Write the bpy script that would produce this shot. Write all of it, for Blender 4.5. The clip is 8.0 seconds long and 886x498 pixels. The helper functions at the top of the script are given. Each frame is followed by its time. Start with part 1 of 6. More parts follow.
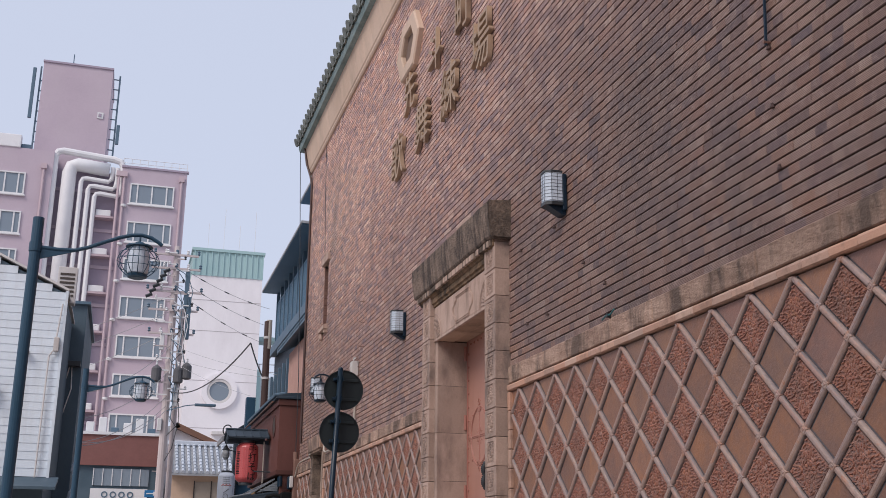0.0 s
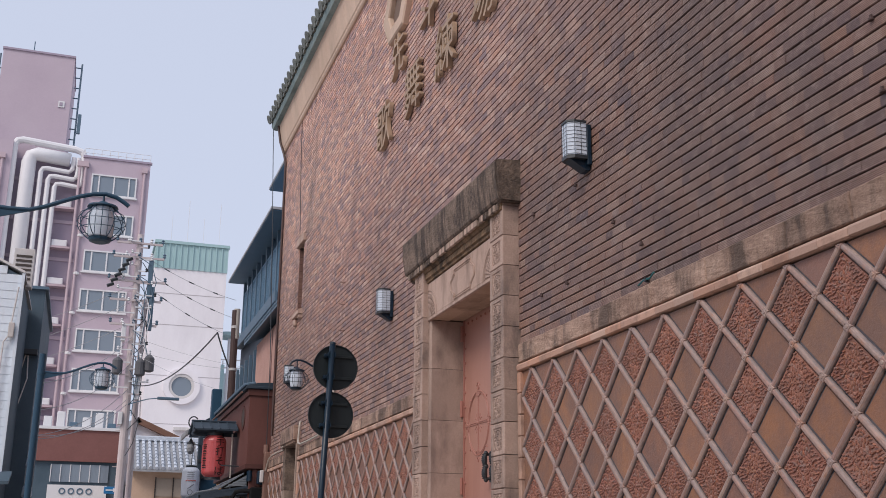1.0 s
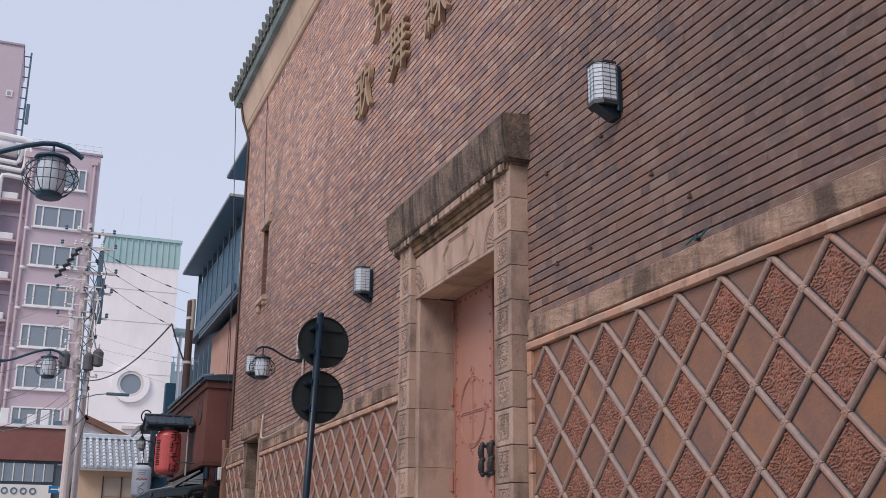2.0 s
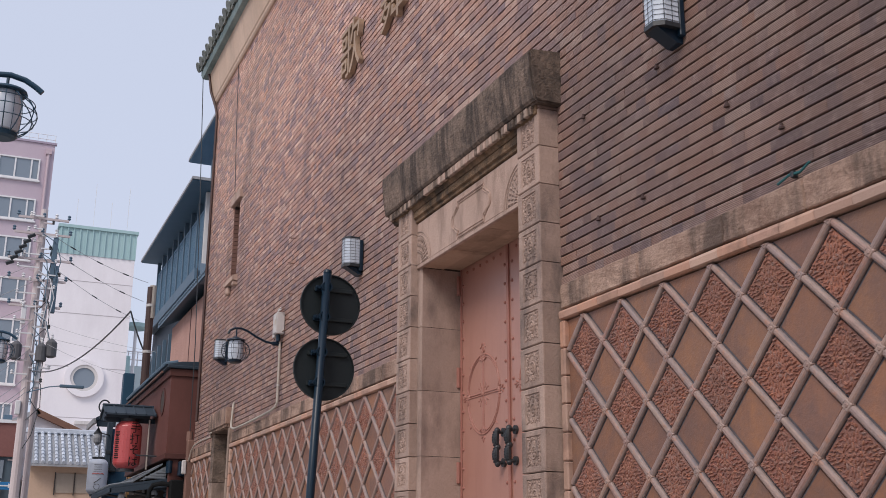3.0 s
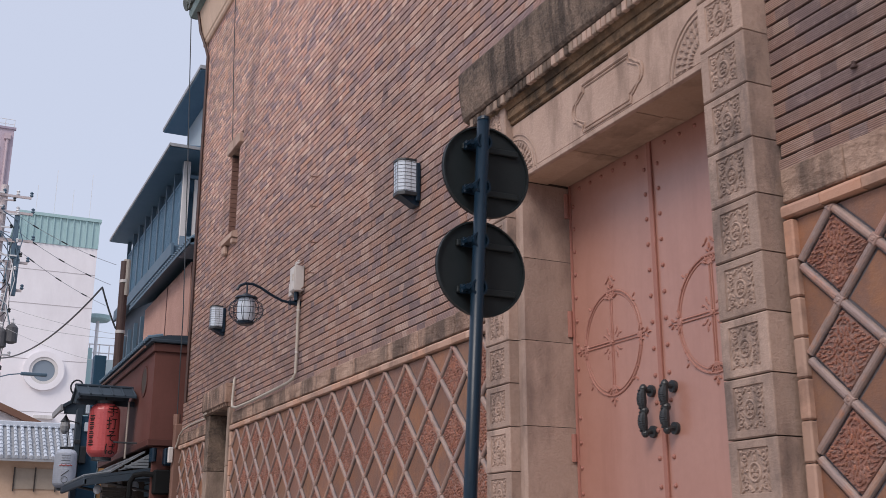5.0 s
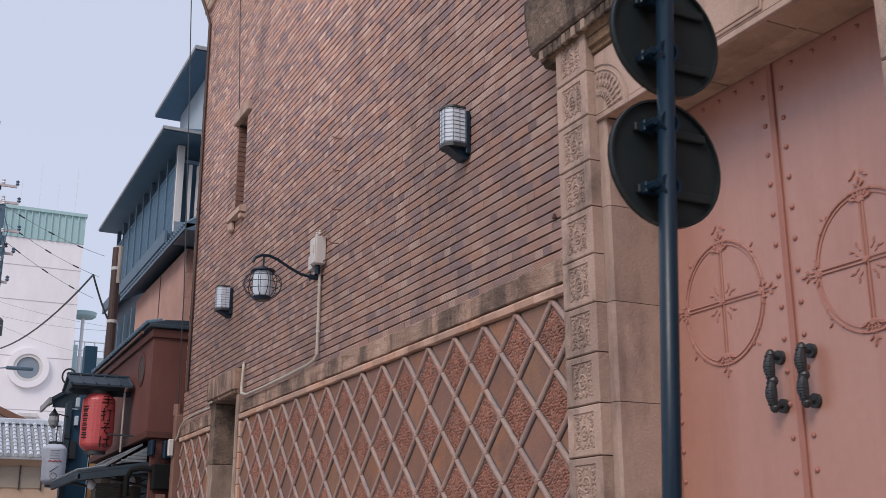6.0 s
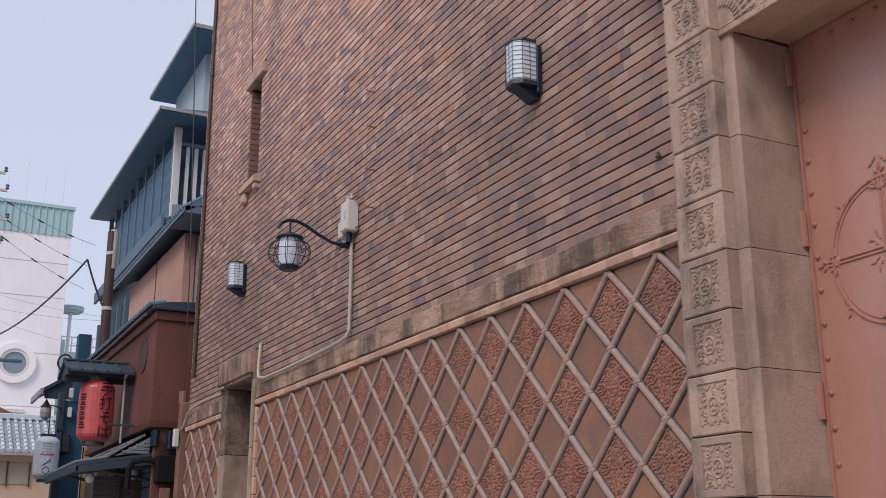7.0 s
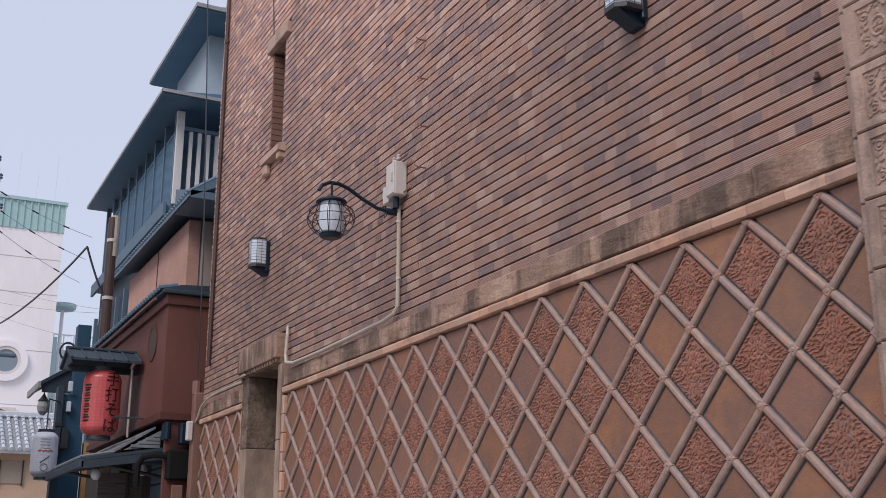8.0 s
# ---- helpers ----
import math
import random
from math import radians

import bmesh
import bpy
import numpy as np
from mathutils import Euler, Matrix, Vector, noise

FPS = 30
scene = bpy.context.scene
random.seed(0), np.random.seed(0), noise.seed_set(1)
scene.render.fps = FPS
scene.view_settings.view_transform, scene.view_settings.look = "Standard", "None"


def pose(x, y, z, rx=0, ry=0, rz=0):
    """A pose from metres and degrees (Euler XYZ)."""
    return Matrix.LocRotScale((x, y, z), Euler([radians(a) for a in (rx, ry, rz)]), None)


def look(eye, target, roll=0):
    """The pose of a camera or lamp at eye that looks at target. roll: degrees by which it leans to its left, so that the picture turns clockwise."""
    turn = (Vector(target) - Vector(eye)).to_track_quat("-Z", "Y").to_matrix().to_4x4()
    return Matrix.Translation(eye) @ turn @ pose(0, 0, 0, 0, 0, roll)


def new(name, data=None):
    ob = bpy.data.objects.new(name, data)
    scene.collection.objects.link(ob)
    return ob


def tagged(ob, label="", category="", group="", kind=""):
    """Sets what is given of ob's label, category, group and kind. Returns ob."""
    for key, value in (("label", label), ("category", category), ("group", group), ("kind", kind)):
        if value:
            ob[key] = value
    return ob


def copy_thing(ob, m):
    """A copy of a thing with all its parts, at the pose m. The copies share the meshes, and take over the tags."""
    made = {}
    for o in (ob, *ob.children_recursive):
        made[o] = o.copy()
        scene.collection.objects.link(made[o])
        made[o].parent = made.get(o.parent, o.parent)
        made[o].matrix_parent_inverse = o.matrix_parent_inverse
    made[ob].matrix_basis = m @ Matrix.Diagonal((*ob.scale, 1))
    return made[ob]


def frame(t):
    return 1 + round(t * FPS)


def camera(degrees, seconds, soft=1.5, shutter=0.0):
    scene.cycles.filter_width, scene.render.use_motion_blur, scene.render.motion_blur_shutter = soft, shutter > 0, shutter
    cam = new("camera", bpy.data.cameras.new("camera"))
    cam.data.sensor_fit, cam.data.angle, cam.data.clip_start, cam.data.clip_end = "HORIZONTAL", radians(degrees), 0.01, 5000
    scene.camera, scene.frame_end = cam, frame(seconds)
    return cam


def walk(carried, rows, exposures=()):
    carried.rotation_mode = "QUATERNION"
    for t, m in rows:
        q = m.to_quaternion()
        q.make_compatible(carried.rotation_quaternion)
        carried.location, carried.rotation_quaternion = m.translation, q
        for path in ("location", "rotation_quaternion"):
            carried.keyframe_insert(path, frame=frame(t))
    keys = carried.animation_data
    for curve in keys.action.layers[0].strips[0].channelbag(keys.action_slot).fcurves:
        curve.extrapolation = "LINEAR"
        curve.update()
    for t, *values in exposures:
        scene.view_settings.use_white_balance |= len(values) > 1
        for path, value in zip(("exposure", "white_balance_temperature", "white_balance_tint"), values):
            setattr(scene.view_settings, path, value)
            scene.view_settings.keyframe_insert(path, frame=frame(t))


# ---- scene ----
cam = camera(45.24, 8.0, soft=0.8, shutter=0.2)
# seconds, eye x, y, z, heading, tilt, lean (degrees)
ROWS = [
    (0.0, 0.258, 0.007, 1.385, -16.55, 16.15, 0.45),
    (0.5, 0.262, 0.602, 1.390, -17.38, 16.08, 0.45),
    (1.0, 0.264, 1.187, 1.395, -18.55, 16.07, 0.42),
    (1.5, 0.274, 1.778, 1.401, -19.82, 16.14, 0.42),
    (3.0, 0.310, 3.568, 1.431, -23.51, 16.03, 0.24),
    (3.5, 0.320, 4.178, 1.439, -24.20, 15.97, 0.14),
    (4.0, 0.328, 4.793, 1.442, -24.73, 15.96, 0.06),
    (4.5, 0.337, 5.404, 1.446, -25.18, 15.88, 0.03),
    (5.0, 0.347, 6.002, 1.455, -25.55, 15.90, 0.0),
    (6.5, 0.370, 7.737, 1.448, -26.73, 15.83, -0.11),
    (7.0, 0.369, 8.304, 1.449, -27.06, 15.78, -0.11),
    (7.5, 0.362, 8.879, 1.456, -27.34, 15.85, -0.09),
    (8.0, 0.366, 9.441, 1.469, -27.54, 15.78, -0.15),
]
walk(cam, [(t, pose(x, y, z, 90 + tilt, -lean, yaw)) for t, x, y, z, yaw, tilt, lean in ROWS])

# ---- light ----
SUN_FROM = Vector((-0.59, -0.43, 0.68))
scene.view_settings.exposure = 0.52
world = bpy.data.worlds.new("sky")
scene.world = world
world.use_nodes = True
wn = world.node_tree
sky = wn.nodes.new("ShaderNodeTexSky")
sky.sky_type, sky.sun_disc = "NISHITA", False
sky.sun_elevation, sky.sun_rotation = math.asin(SUN_FROM.normalized().z), math.atan2(SUN_FROM.x, SUN_FROM.y)
sky.air_density, sky.dust_density = 1.0, 3.0
scale = wn.nodes.new("ShaderNodeMix")
scale.data_type, scale.blend_type = "RGBA", "MULTIPLY"
scale.inputs[0].default_value = 1.0
scale.inputs[7].default_value = (0.09, 0.09, 0.09, 1)
veil = wn.nodes.new("ShaderNodeMix")          # thin high cloud over the blue
veil.data_type = "RGBA"
veil.inputs[0].default_value = 0.86
veil.inputs[7].default_value = (0.460, 0.498, 0.615, 1)
wn.links.new(sky.outputs[0], scale.inputs[6])
wn.links.new(scale.outputs[2], veil.inputs[6])
wn.links.new(veil.outputs[2], wn.nodes["Background"].inputs[0])
wn.nodes["Background"].inputs[1].default_value = 1.0
sun_data = bpy.data.lights.new("sun", "SUN")
sun_data.energy, sun_data.angle, sun_data.color = 1.37, radians(25.0), (1.0, 0.89, 0.81)
sun = new("sun", sun_data)
sun.matrix_world = look(SUN_FROM * 60, (0, 0, 0))


# ---- building helpers ----
LOC = {}


def thing(name, label, category, loc=(0, 0, 0), group="", kind=""):
    ob = new(name)
    ob.empty_display_size = 0.2
    ob.location = loc
    LOC[ob] = Vector(loc)
    return tagged(ob, label, category, group, kind)


def to_mesh(name, bm, material, smooth=False):
    bmesh.ops.recalc_face_normals(bm, faces=bm.faces[:])
    me = bpy.data.meshes.new(name)
    bm.to_mesh(me)
    bm.free()
    me.materials.append(material)
    if smooth:
        me.shade_smooth()
    return me


def place(name, me, parent, loc=(0, 0, 0), label="", kind=""):
    """A part that shows mesh me at the place loc, in the same space in which its parent was built."""
    ob = new(name, me)
    ob.location = loc
    LOC[ob] = Vector(loc)
    if parent is not None:
        ob.parent = parent
        ob.matrix_parent_inverse = Matrix.Translation(-LOC[parent])
    return tagged(ob, label=label, kind=kind)


def part(name, bm, material, parent, label="", kind="", smooth=False):
    return place(name, to_mesh(name, bm, material, smooth), parent, (0, 0, 0), label, kind)


def B():
    return bmesh.new()


def box(bm, x0, x1, y0, y1, z0, z1, bevel=0.0, seg=1):
    m = Matrix.Translation(((x0 + x1) / 2, (y0 + y1) / 2, (z0 + z1) / 2)) @ Matrix.Diagonal((x1 - x0, y1 - y0, z1 - z0, 1))
    vs = bmesh.ops.create_cube(bm, size=1, matrix=m)["verts"]
    if bevel:
        es = list({e for v in vs for e in v.link_edges})
        bmesh.ops.bevel(bm, geom=es, offset=bevel, segments=seg, affect="EDGES", profile=0.5)
    return bm


def tube(bm, pts, r, seg=8, r1=None, caps=True):
    """A round tube along the points."""
    raw = [Vector(p) for p in pts]
    pts = [p for i, p in enumerate(raw) if i == 0 or (p - raw[i - 1]).length > 1e-6]
    rings = []
    u = None
    for i, p in enumerate(pts):
        d = (pts[min(i + 1, len(pts) - 1)] - pts[max(i - 1, 0)]).normalized()
        if u is None:
            u = d.orthogonal().normalized()
        u = (u - d * u.dot(d)).normalized()
        v = d.cross(u)
        rad = r if r1 is None else r + (r1 - r) * i / (len(pts) - 1)
        rings.append([bm.verts.new(p + rad * (math.cos(2 * math.pi * k / seg) * u + math.sin(2 * math.pi * k / seg) * v)) for k in range(seg)])
    for a, b in zip(rings, rings[1:]):
        for k in range(seg):
            bm.faces.new((a[k], a[(k + 1) % seg], b[(k + 1) % seg], b[k]))
    if caps:
        bm.faces.new(rings[0][::-1])
        bm.faces.new(rings[-1])
    return bm


def lathe(bm, profile, c=(0, 0, 0), seg=20):
    """Turns (radius, height) pairs round the upright axis through c."""
    c = Vector(c)
    rings = []
    for r, z in profile:
        rings.append([bm.verts.new(c + Vector((r * math.cos(2 * math.pi * k / seg), r * math.sin(2 * math.pi * k / seg), z))) for k in range(seg)])
    for a, b in zip(rings, rings[1:]):
        for k in range(seg):
            bm.faces.new((a[k], a[(k + 1) % seg], b[(k + 1) % seg], b[k]))
    bm.faces.new(rings[0][::-1])
    bm.faces.new(rings[-1])
    return bm


def prism(bm, outline, axis, a, b):
    """A solid with the outline (pairs in the two other axes, in x, y, z order) from a to b along the axis."""
    def at(p, t):
        q = list(p)
        q.insert("xyz".index(axis), t)
        return bm.verts.new(q)
    lo, hi = [at(p, a) for p in outline], [at(p, b) for p in outline]
    n = len(outline)
    bm.faces.new(lo[::-1])
    bm.faces.new(hi)
    for i in range(n):
        bm.faces.new((lo[i], lo[(i + 1) % n], hi[(i + 1) % n], hi[i]))
    return bm


def ring(bm, c, r0, r1, depth, axis="x", seg=32):
    """A flat ring round c with its thickness along the axis."""
    c = Vector(c)
    e = {"x": (Vector((0, 1, 0)), Vector((0, 0, 1)), Vector((1, 0, 0))), "y": (Vector((1, 0, 0)), Vector((0, 0, 1)), Vector((0, 1, 0)))}[axis]
    rows = []
    for k in range(seg):
        d = math.cos(2 * math.pi * k / seg) * e[0] + math.sin(2 * math.pi * k / seg) * e[1]
        rows.append([bm.verts.new(c + d * r + e[2] * h) for r, h in ((r0, 0), (r1, 0), (r1, depth), (r0, depth))])
    for k in range(seg):
        a, b = rows[k], rows[(k + 1) % seg]
        for j in range(4):
            bm.faces.new((a[j], a[(j + 1) % 4], b[(j + 1) % 4], b[j]))
    return bm


def dome(bm, y, z, ang, a, b, h, x=0.0):
    """A petal on the face x, raised towards -x: half lengths a along the angle and b across it."""
    ca, sa = math.cos(ang), math.sin(ang)
    def v(s, t, hh):
        return bm.verts.new((x - hh, y + s * ca - t * sa, z + s * sa + t * ca))
    base = [v(a * math.cos(k * math.pi / 3), b * math.sin(k * math.pi / 3), 0) for k in range(6)]
    mid = [v(.62 * a * math.cos(k * math.pi / 3), .62 * b * math.sin(k * math.pi / 3), h * .85) for k in range(6)]
    for k in range(6):
        bm.faces.new((base[k], base[(k + 1) % 6], mid[(k + 1) % 6], mid[k]))
    bm.faces.new(mid)


# ---- materials ----
def nd(nt, kind, ins=None, operation="", data_type="", blend_type=""):
    n = nt.nodes.new(kind)
    if operation:
        n.operation = operation
    if data_type:
        n.data_type = data_type
    if blend_type:
        n.blend_type = blend_type
    for k, v in (ins or {}).items():
        if isinstance(v, bpy.types.NodeSocket):
            nt.links.new(v, n.inputs[k])
        else:
            n.inputs[k].default_value = v
    return n


def mth(nt, op, a, b=0.0):
    return nd(nt, "ShaderNodeMath", {0: a, 1: b}, operation=op).outputs[0]


def mixc(nt, f, a, b, blend="MIX"):
    n = nd(nt, "ShaderNodeMix", data_type="RGBA", blend_type=blend)
    for k, v in ((0, f), (6, a), (7, b)):
        if isinstance(v, bpy.types.NodeSocket):
            nt.links.new(v, n.inputs[k])
        else:
            n.inputs[k].default_value = (*v, 1) if isinstance(v, tuple) and len(v) == 3 else v
    return n.outputs[2]


def noise_of(nt, vec, s, detail=4.0, rough=0.6):
    return nd(nt, "ShaderNodeTexNoise", {"Vector": vec, "Scale": s, "Detail": detail, "Roughness": rough}).outputs[0]


def spread(nt, v, lo, hi):
    return nd(nt, "ShaderNodeMapRange", {0: v, 1: lo, 2: hi, 3: 0.0, 4: 1.0}).outputs[0]


def piece_random(nt):
    """A random number for each piece, be it an object or an island of a joined mesh."""
    o = nd(nt, "ShaderNodeObjectInfo").outputs["Random"]
    g = nd(nt, "ShaderNodeNewGeometry").outputs["Random Per Island"]
    return mth(nt, "FRACT", mth(nt, "ADD", o, g))


def ramp(nt, v, cols):
    n = nd(nt, "ShaderNodeValToRGB", {0: v})
    e = n.color_ramp.elements
    while len(e) < len(cols):
        e.new(0.5)
    for i, c in enumerate(cols):
        e[i].position, e[i].color = i / (len(cols) - 1), (*c, 1)
    return n.outputs[0]


def surface(name, a, b, rough=0.8, s1=1.2, s2=28.0, bump=0.4, dist=0.01, rand=0.0, stain=None, stain_amt=0.6, stain_scale=(3.0, 3.0, 0.5),
            stain_lo=0.5, stain_hi=0.7, metal=0.0, spec=0.35, pieces=None, mottle=0.45):
    """Two colours mixed by noise at two scales, a random tint for each piece, upright stains and a fine relief."""
    m = bpy.data.materials.new(name)
    m.use_nodes = True
    nt = m.node_tree
    p = nt.nodes["Principled BSDF"]
    pos = nd(nt, "ShaderNodeNewGeometry").outputs["Position"]
    big, fine = noise_of(nt, pos, s1), noise_of(nt, pos, s2, 5.0, 0.7)
    f = spread(nt, mth(nt, "ADD", mth(nt, "MULTIPLY", big, 0.6), mth(nt, "MULTIPLY", fine, 0.4)), 0.35, 0.65)
    if pieces:
        r = piece_random(nt)
        base = ramp(nt, r, pieces)
        base = mixc(nt, mth(nt, "MULTIPLY", f, mottle), base, b)
    else:
        base = mixc(nt, f, a, b)
    if rand:
        v = mth(nt, "ADD", 1 - rand / 2, mth(nt, "MULTIPLY", piece_random(nt), rand))
        base = nd(nt, "ShaderNodeHueSaturation", {"Value": v, "Color": base}).outputs[0]
    if stain:
        mp = nd(nt, "ShaderNodeMapping", {"Vector": pos, "Scale": stain_scale}).outputs[0]
        st = spread(nt, noise_of(nt, mp, 1.0, 6.0, 0.65), stain_lo, stain_hi)
        base = mixc(nt, mth(nt, "MULTIPLY", st, stain_amt), base, stain)
    nt.links.new(base, p.inputs["Base Color"])
    nt.links.new(mth(nt, "ADD", rough - 0.1, mth(nt, "MULTIPLY", fine, 0.2)), p.inputs["Roughness"])
    p.inputs["Metallic"].default_value = metal
    p.inputs["Specular IOR Level"].default_value = spec
    if bump:
        bn = nd(nt, "ShaderNodeBump", {"Height": fine, "Strength": bump, "Distance": dist})
        nt.links.new(bn.outputs[0], p.inputs["Normal"])
    return m


def brick_material():
    m = bpy.data.materials.new("scratched_brick")
    m.use_nodes = True
    nt = m.node_tree
    p = nt.nodes["Principled BSDF"]
    pos = nd(nt, "ShaderNodeNewGeometry").outputs["Position"]
    r = piece_random(nt)
    base = ramp(nt, r, [(0.19, 0.135, 0.145), (0.42, 0.268, 0.22), (0.54, 0.36, 0.30), (0.33, 0.222, 0.205), (0.48, 0.28, 0.21), (0.36, 0.235, 0.215), (0.27, 0.19, 0.195),
                        (0.58, 0.415, 0.35), (0.45, 0.262, 0.21), (0.40, 0.255, 0.215), (0.23, 0.172, 0.19)])
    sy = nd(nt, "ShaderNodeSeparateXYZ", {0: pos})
    # Sky sheen painted into the colour high and far; low near bricks set darker.
    upper_sheen = mth(nt, "MULTIPLY", spread(nt, sy.outputs[2], 4.2, 7.6), spread(nt, sy.outputs[1], 5.5, 9.0))
    near_low = mth(nt, "MULTIPLY", spread(nt, sy.outputs[1], 10.6, 8.6), spread(nt, sy.outputs[2], 7.0, 4.8))
    tone = mth(nt, "ADD", mth(nt, "MULTIPLY", upper_sheen, 0.86), mth(nt, "SUBTRACT", 0.92, mth(nt, "MULTIPLY", near_low, 0.34)))
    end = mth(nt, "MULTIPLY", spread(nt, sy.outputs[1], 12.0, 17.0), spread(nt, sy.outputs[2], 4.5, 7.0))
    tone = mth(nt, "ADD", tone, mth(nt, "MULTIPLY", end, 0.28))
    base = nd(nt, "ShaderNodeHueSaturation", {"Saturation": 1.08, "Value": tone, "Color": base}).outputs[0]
    big = spread(nt, noise_of(nt, pos, 0.35, 3.0), 0.38, 0.66)
    base = mixc(nt, mth(nt, "MULTIPLY", big, 0.2), base, (0.26, 0.17, 0.145))
    fine = noise_of(nt, pos, 40.0, 5.0, 0.7)
    base = mixc(nt, mth(nt, "MULTIPLY", spread(nt, fine, 0.4, 0.7), 0.18), base, (0.46, 0.31, 0.25))
    # Sooty patches, weighted denser towards the near end by position.
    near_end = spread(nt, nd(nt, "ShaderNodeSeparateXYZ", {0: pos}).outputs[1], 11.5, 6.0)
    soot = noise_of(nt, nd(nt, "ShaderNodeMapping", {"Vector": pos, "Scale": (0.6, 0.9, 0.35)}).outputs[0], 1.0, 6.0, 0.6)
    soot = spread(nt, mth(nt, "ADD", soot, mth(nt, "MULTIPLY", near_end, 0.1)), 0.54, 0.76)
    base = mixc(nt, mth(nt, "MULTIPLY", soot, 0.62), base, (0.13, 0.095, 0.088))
    sep = nd(nt, "ShaderNodeSeparateXYZ", {0: pos})
    wob = noise_of(nt, nd(nt, "ShaderNodeMapping", {"Vector": pos, "Scale": (8.0, 8.0, 60.0)}).outputs[0], 1.0, 2.0)
    ph = mth(nt, "ADD", mth(nt, "MULTIPLY", sep.outputs[2], 2 * math.pi / (0.0672 / 7)), mth(nt, "MULTIPLY", wob, 3.0))
    comb = mth(nt, "ADD", 0.5, mth(nt, "MULTIPLY", mth(nt, "SINE", ph), 0.5))
    groove = spread(nt, comb, 0.05, 0.45)
    bloom = noise_of(nt, nd(nt, "ShaderNodeMapping", {"Vector": pos, "Scale": (11.0, 11.0, 16.0)}).outputs[0], 1.0, 5.0, 0.7)
    base = mixc(nt, mth(nt, "MULTIPLY", spread(nt, bloom, 0.52, 0.72), 0.34), base, (0.56, 0.43, 0.385))
    # Grooves are also darkened in the colour, for their dirt and shade.
    base = mixc(nt, groove, mixc(nt, 0.6, base, (0.09, 0.062, 0.057)), base)
    nt.links.new(base, p.inputs["Base Color"])
    p.inputs["Roughness"].default_value = 0.68
    p.inputs["Specular IOR Level"].default_value = 0.5
    b1 = nd(nt, "ShaderNodeBump", {"Height": groove, "Strength": 0.9, "Distance": 0.005})
    b2 = nd(nt, "ShaderNodeBump", {"Height": fine, "Strength": 0.35, "Distance": 0.004, "Normal": b1.outputs[0]})
    nt.links.new(b2.outputs[0], p.inputs["Normal"])
    return m


def glass_material(name, tint, rough=0.05):
    m = bpy.data.materials.new(name)
    m.use_nodes = True
    p = m.node_tree.nodes["Principled BSDF"]
    p.inputs["Base Color"].default_value = (*tint, 1)
    p.inputs["Roughness"].default_value = rough
    p.inputs["Specular IOR Level"].default_value = 0.8
    return m


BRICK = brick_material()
MORTAR = surface("dark_mortar", (0.045, 0.036, 0.033), (0.082, 0.065, 0.058), 0.9)
GROUT = surface("grey_blue_grout", (0.105, 0.10, 0.118), (0.165, 0.155, 0.168), 0.6, 4, 40, 0.3, 0.004)
STONE = surface("weathered_stone", (0.26, 0.165, 0.125), (0.48, 0.335, 0.26), 0.85, 4.2, 34, 1.0, 0.02, 0.35, (0.075, 0.056, 0.048), 0.78, (2.2, 3.0, 0.7), 0.46, 0.59)
HOOD = surface("sooty_stone", (0.065, 0.052, 0.045), (0.31, 0.225, 0.175), 0.9, 4.5, 30, 1.0, 0.03, 0.2, (0.045, 0.036, 0.032), 0.75, (3.0, 7.0, 0.8), 0.46, 0.6)
CARVED = surface("carved_sandstone", (0.335, 0.238, 0.195), (0.46, 0.335, 0.277), 0.85, 3.0, 45, 0.7, 0.01, 0.3, (0.115, 0.09, 0.083), 0.8, (3, 3, 1.4), 0.48, 0.64)
LINTEL = surface("stained_lintel_stone", (0.40, 0.28, 0.225), (0.49, 0.355, 0.295), 0.85, 2.4, 50, 0.6, 0.008, 0.1, (0.21, 0.145, 0.115), 0.7, (5, 5, 1.2), 0.5, 0.68)
RUSTY = surface("ochre_stained_stone", (0.13, 0.085, 0.05), (0.33, 0.21, 0.13), 0.9, 3.5, 30, 1.0, 0.03, 0.1, (0.05, 0.04, 0.033), 0.85, (4, 5, 4), 0.45, 0.6)
JAMB = surface("dressed_sandstone", (0.34, 0.247, 0.205), (0.44, 0.322, 0.27), 0.85, 1.8, 60, 0.7, 0.008, 0.2, (0.17, 0.122, 0.108), 0.75, (3.5, 3.5, 1.4), 0.46, 0.68)
TRIM = surface("terracotta_trim", (0.42, 0.25, 0.18), (0.46, 0.31, 0.245), 0.7, 5.0, 30, 0.5, 0.008, 0.3, (0.17, 0.11, 0.09), 0.6, (4, 4, 4), 0.52, 0.68,
               pieces=[(0.52, 0.285, 0.19), (0.46, 0.325, 0.265), (0.43, 0.24, 0.17), (0.54, 0.37, 0.29), (0.48, 0.255, 0.17), (0.35, 0.24, 0.20)])
CORNICE = surface("pale_terracotta", (0.53, 0.385, 0.29), (0.62, 0.465, 0.365), 0.75, 1.0, 25, 0.3, 0.006, 0.14, (0.36, 0.27, 0.20), 0.6, (1.2, 1.2, 0.6), 0.48, 0.7)
PLAIN_TILE = surface("glazed_brown_tile", (0.26, 0.12, 0.06), (0.175, 0.105, 0.088), 0.45, 8.0, 34, 0.6, 0.008, 0.22, (0.15, 0.09, 0.078), 0.6, (5, 5, 3), 0.47, 0.66, spec=0.45,
                     mottle=0.7, pieces=[(0.31, 0.142, 0.074), (0.27, 0.124, 0.070), (0.225, 0.118, 0.088), (0.325, 0.142, 0.066), (0.25, 0.13, 0.074), (0.335, 0.148, 0.068), (0.235, 0.116, 0.086)])
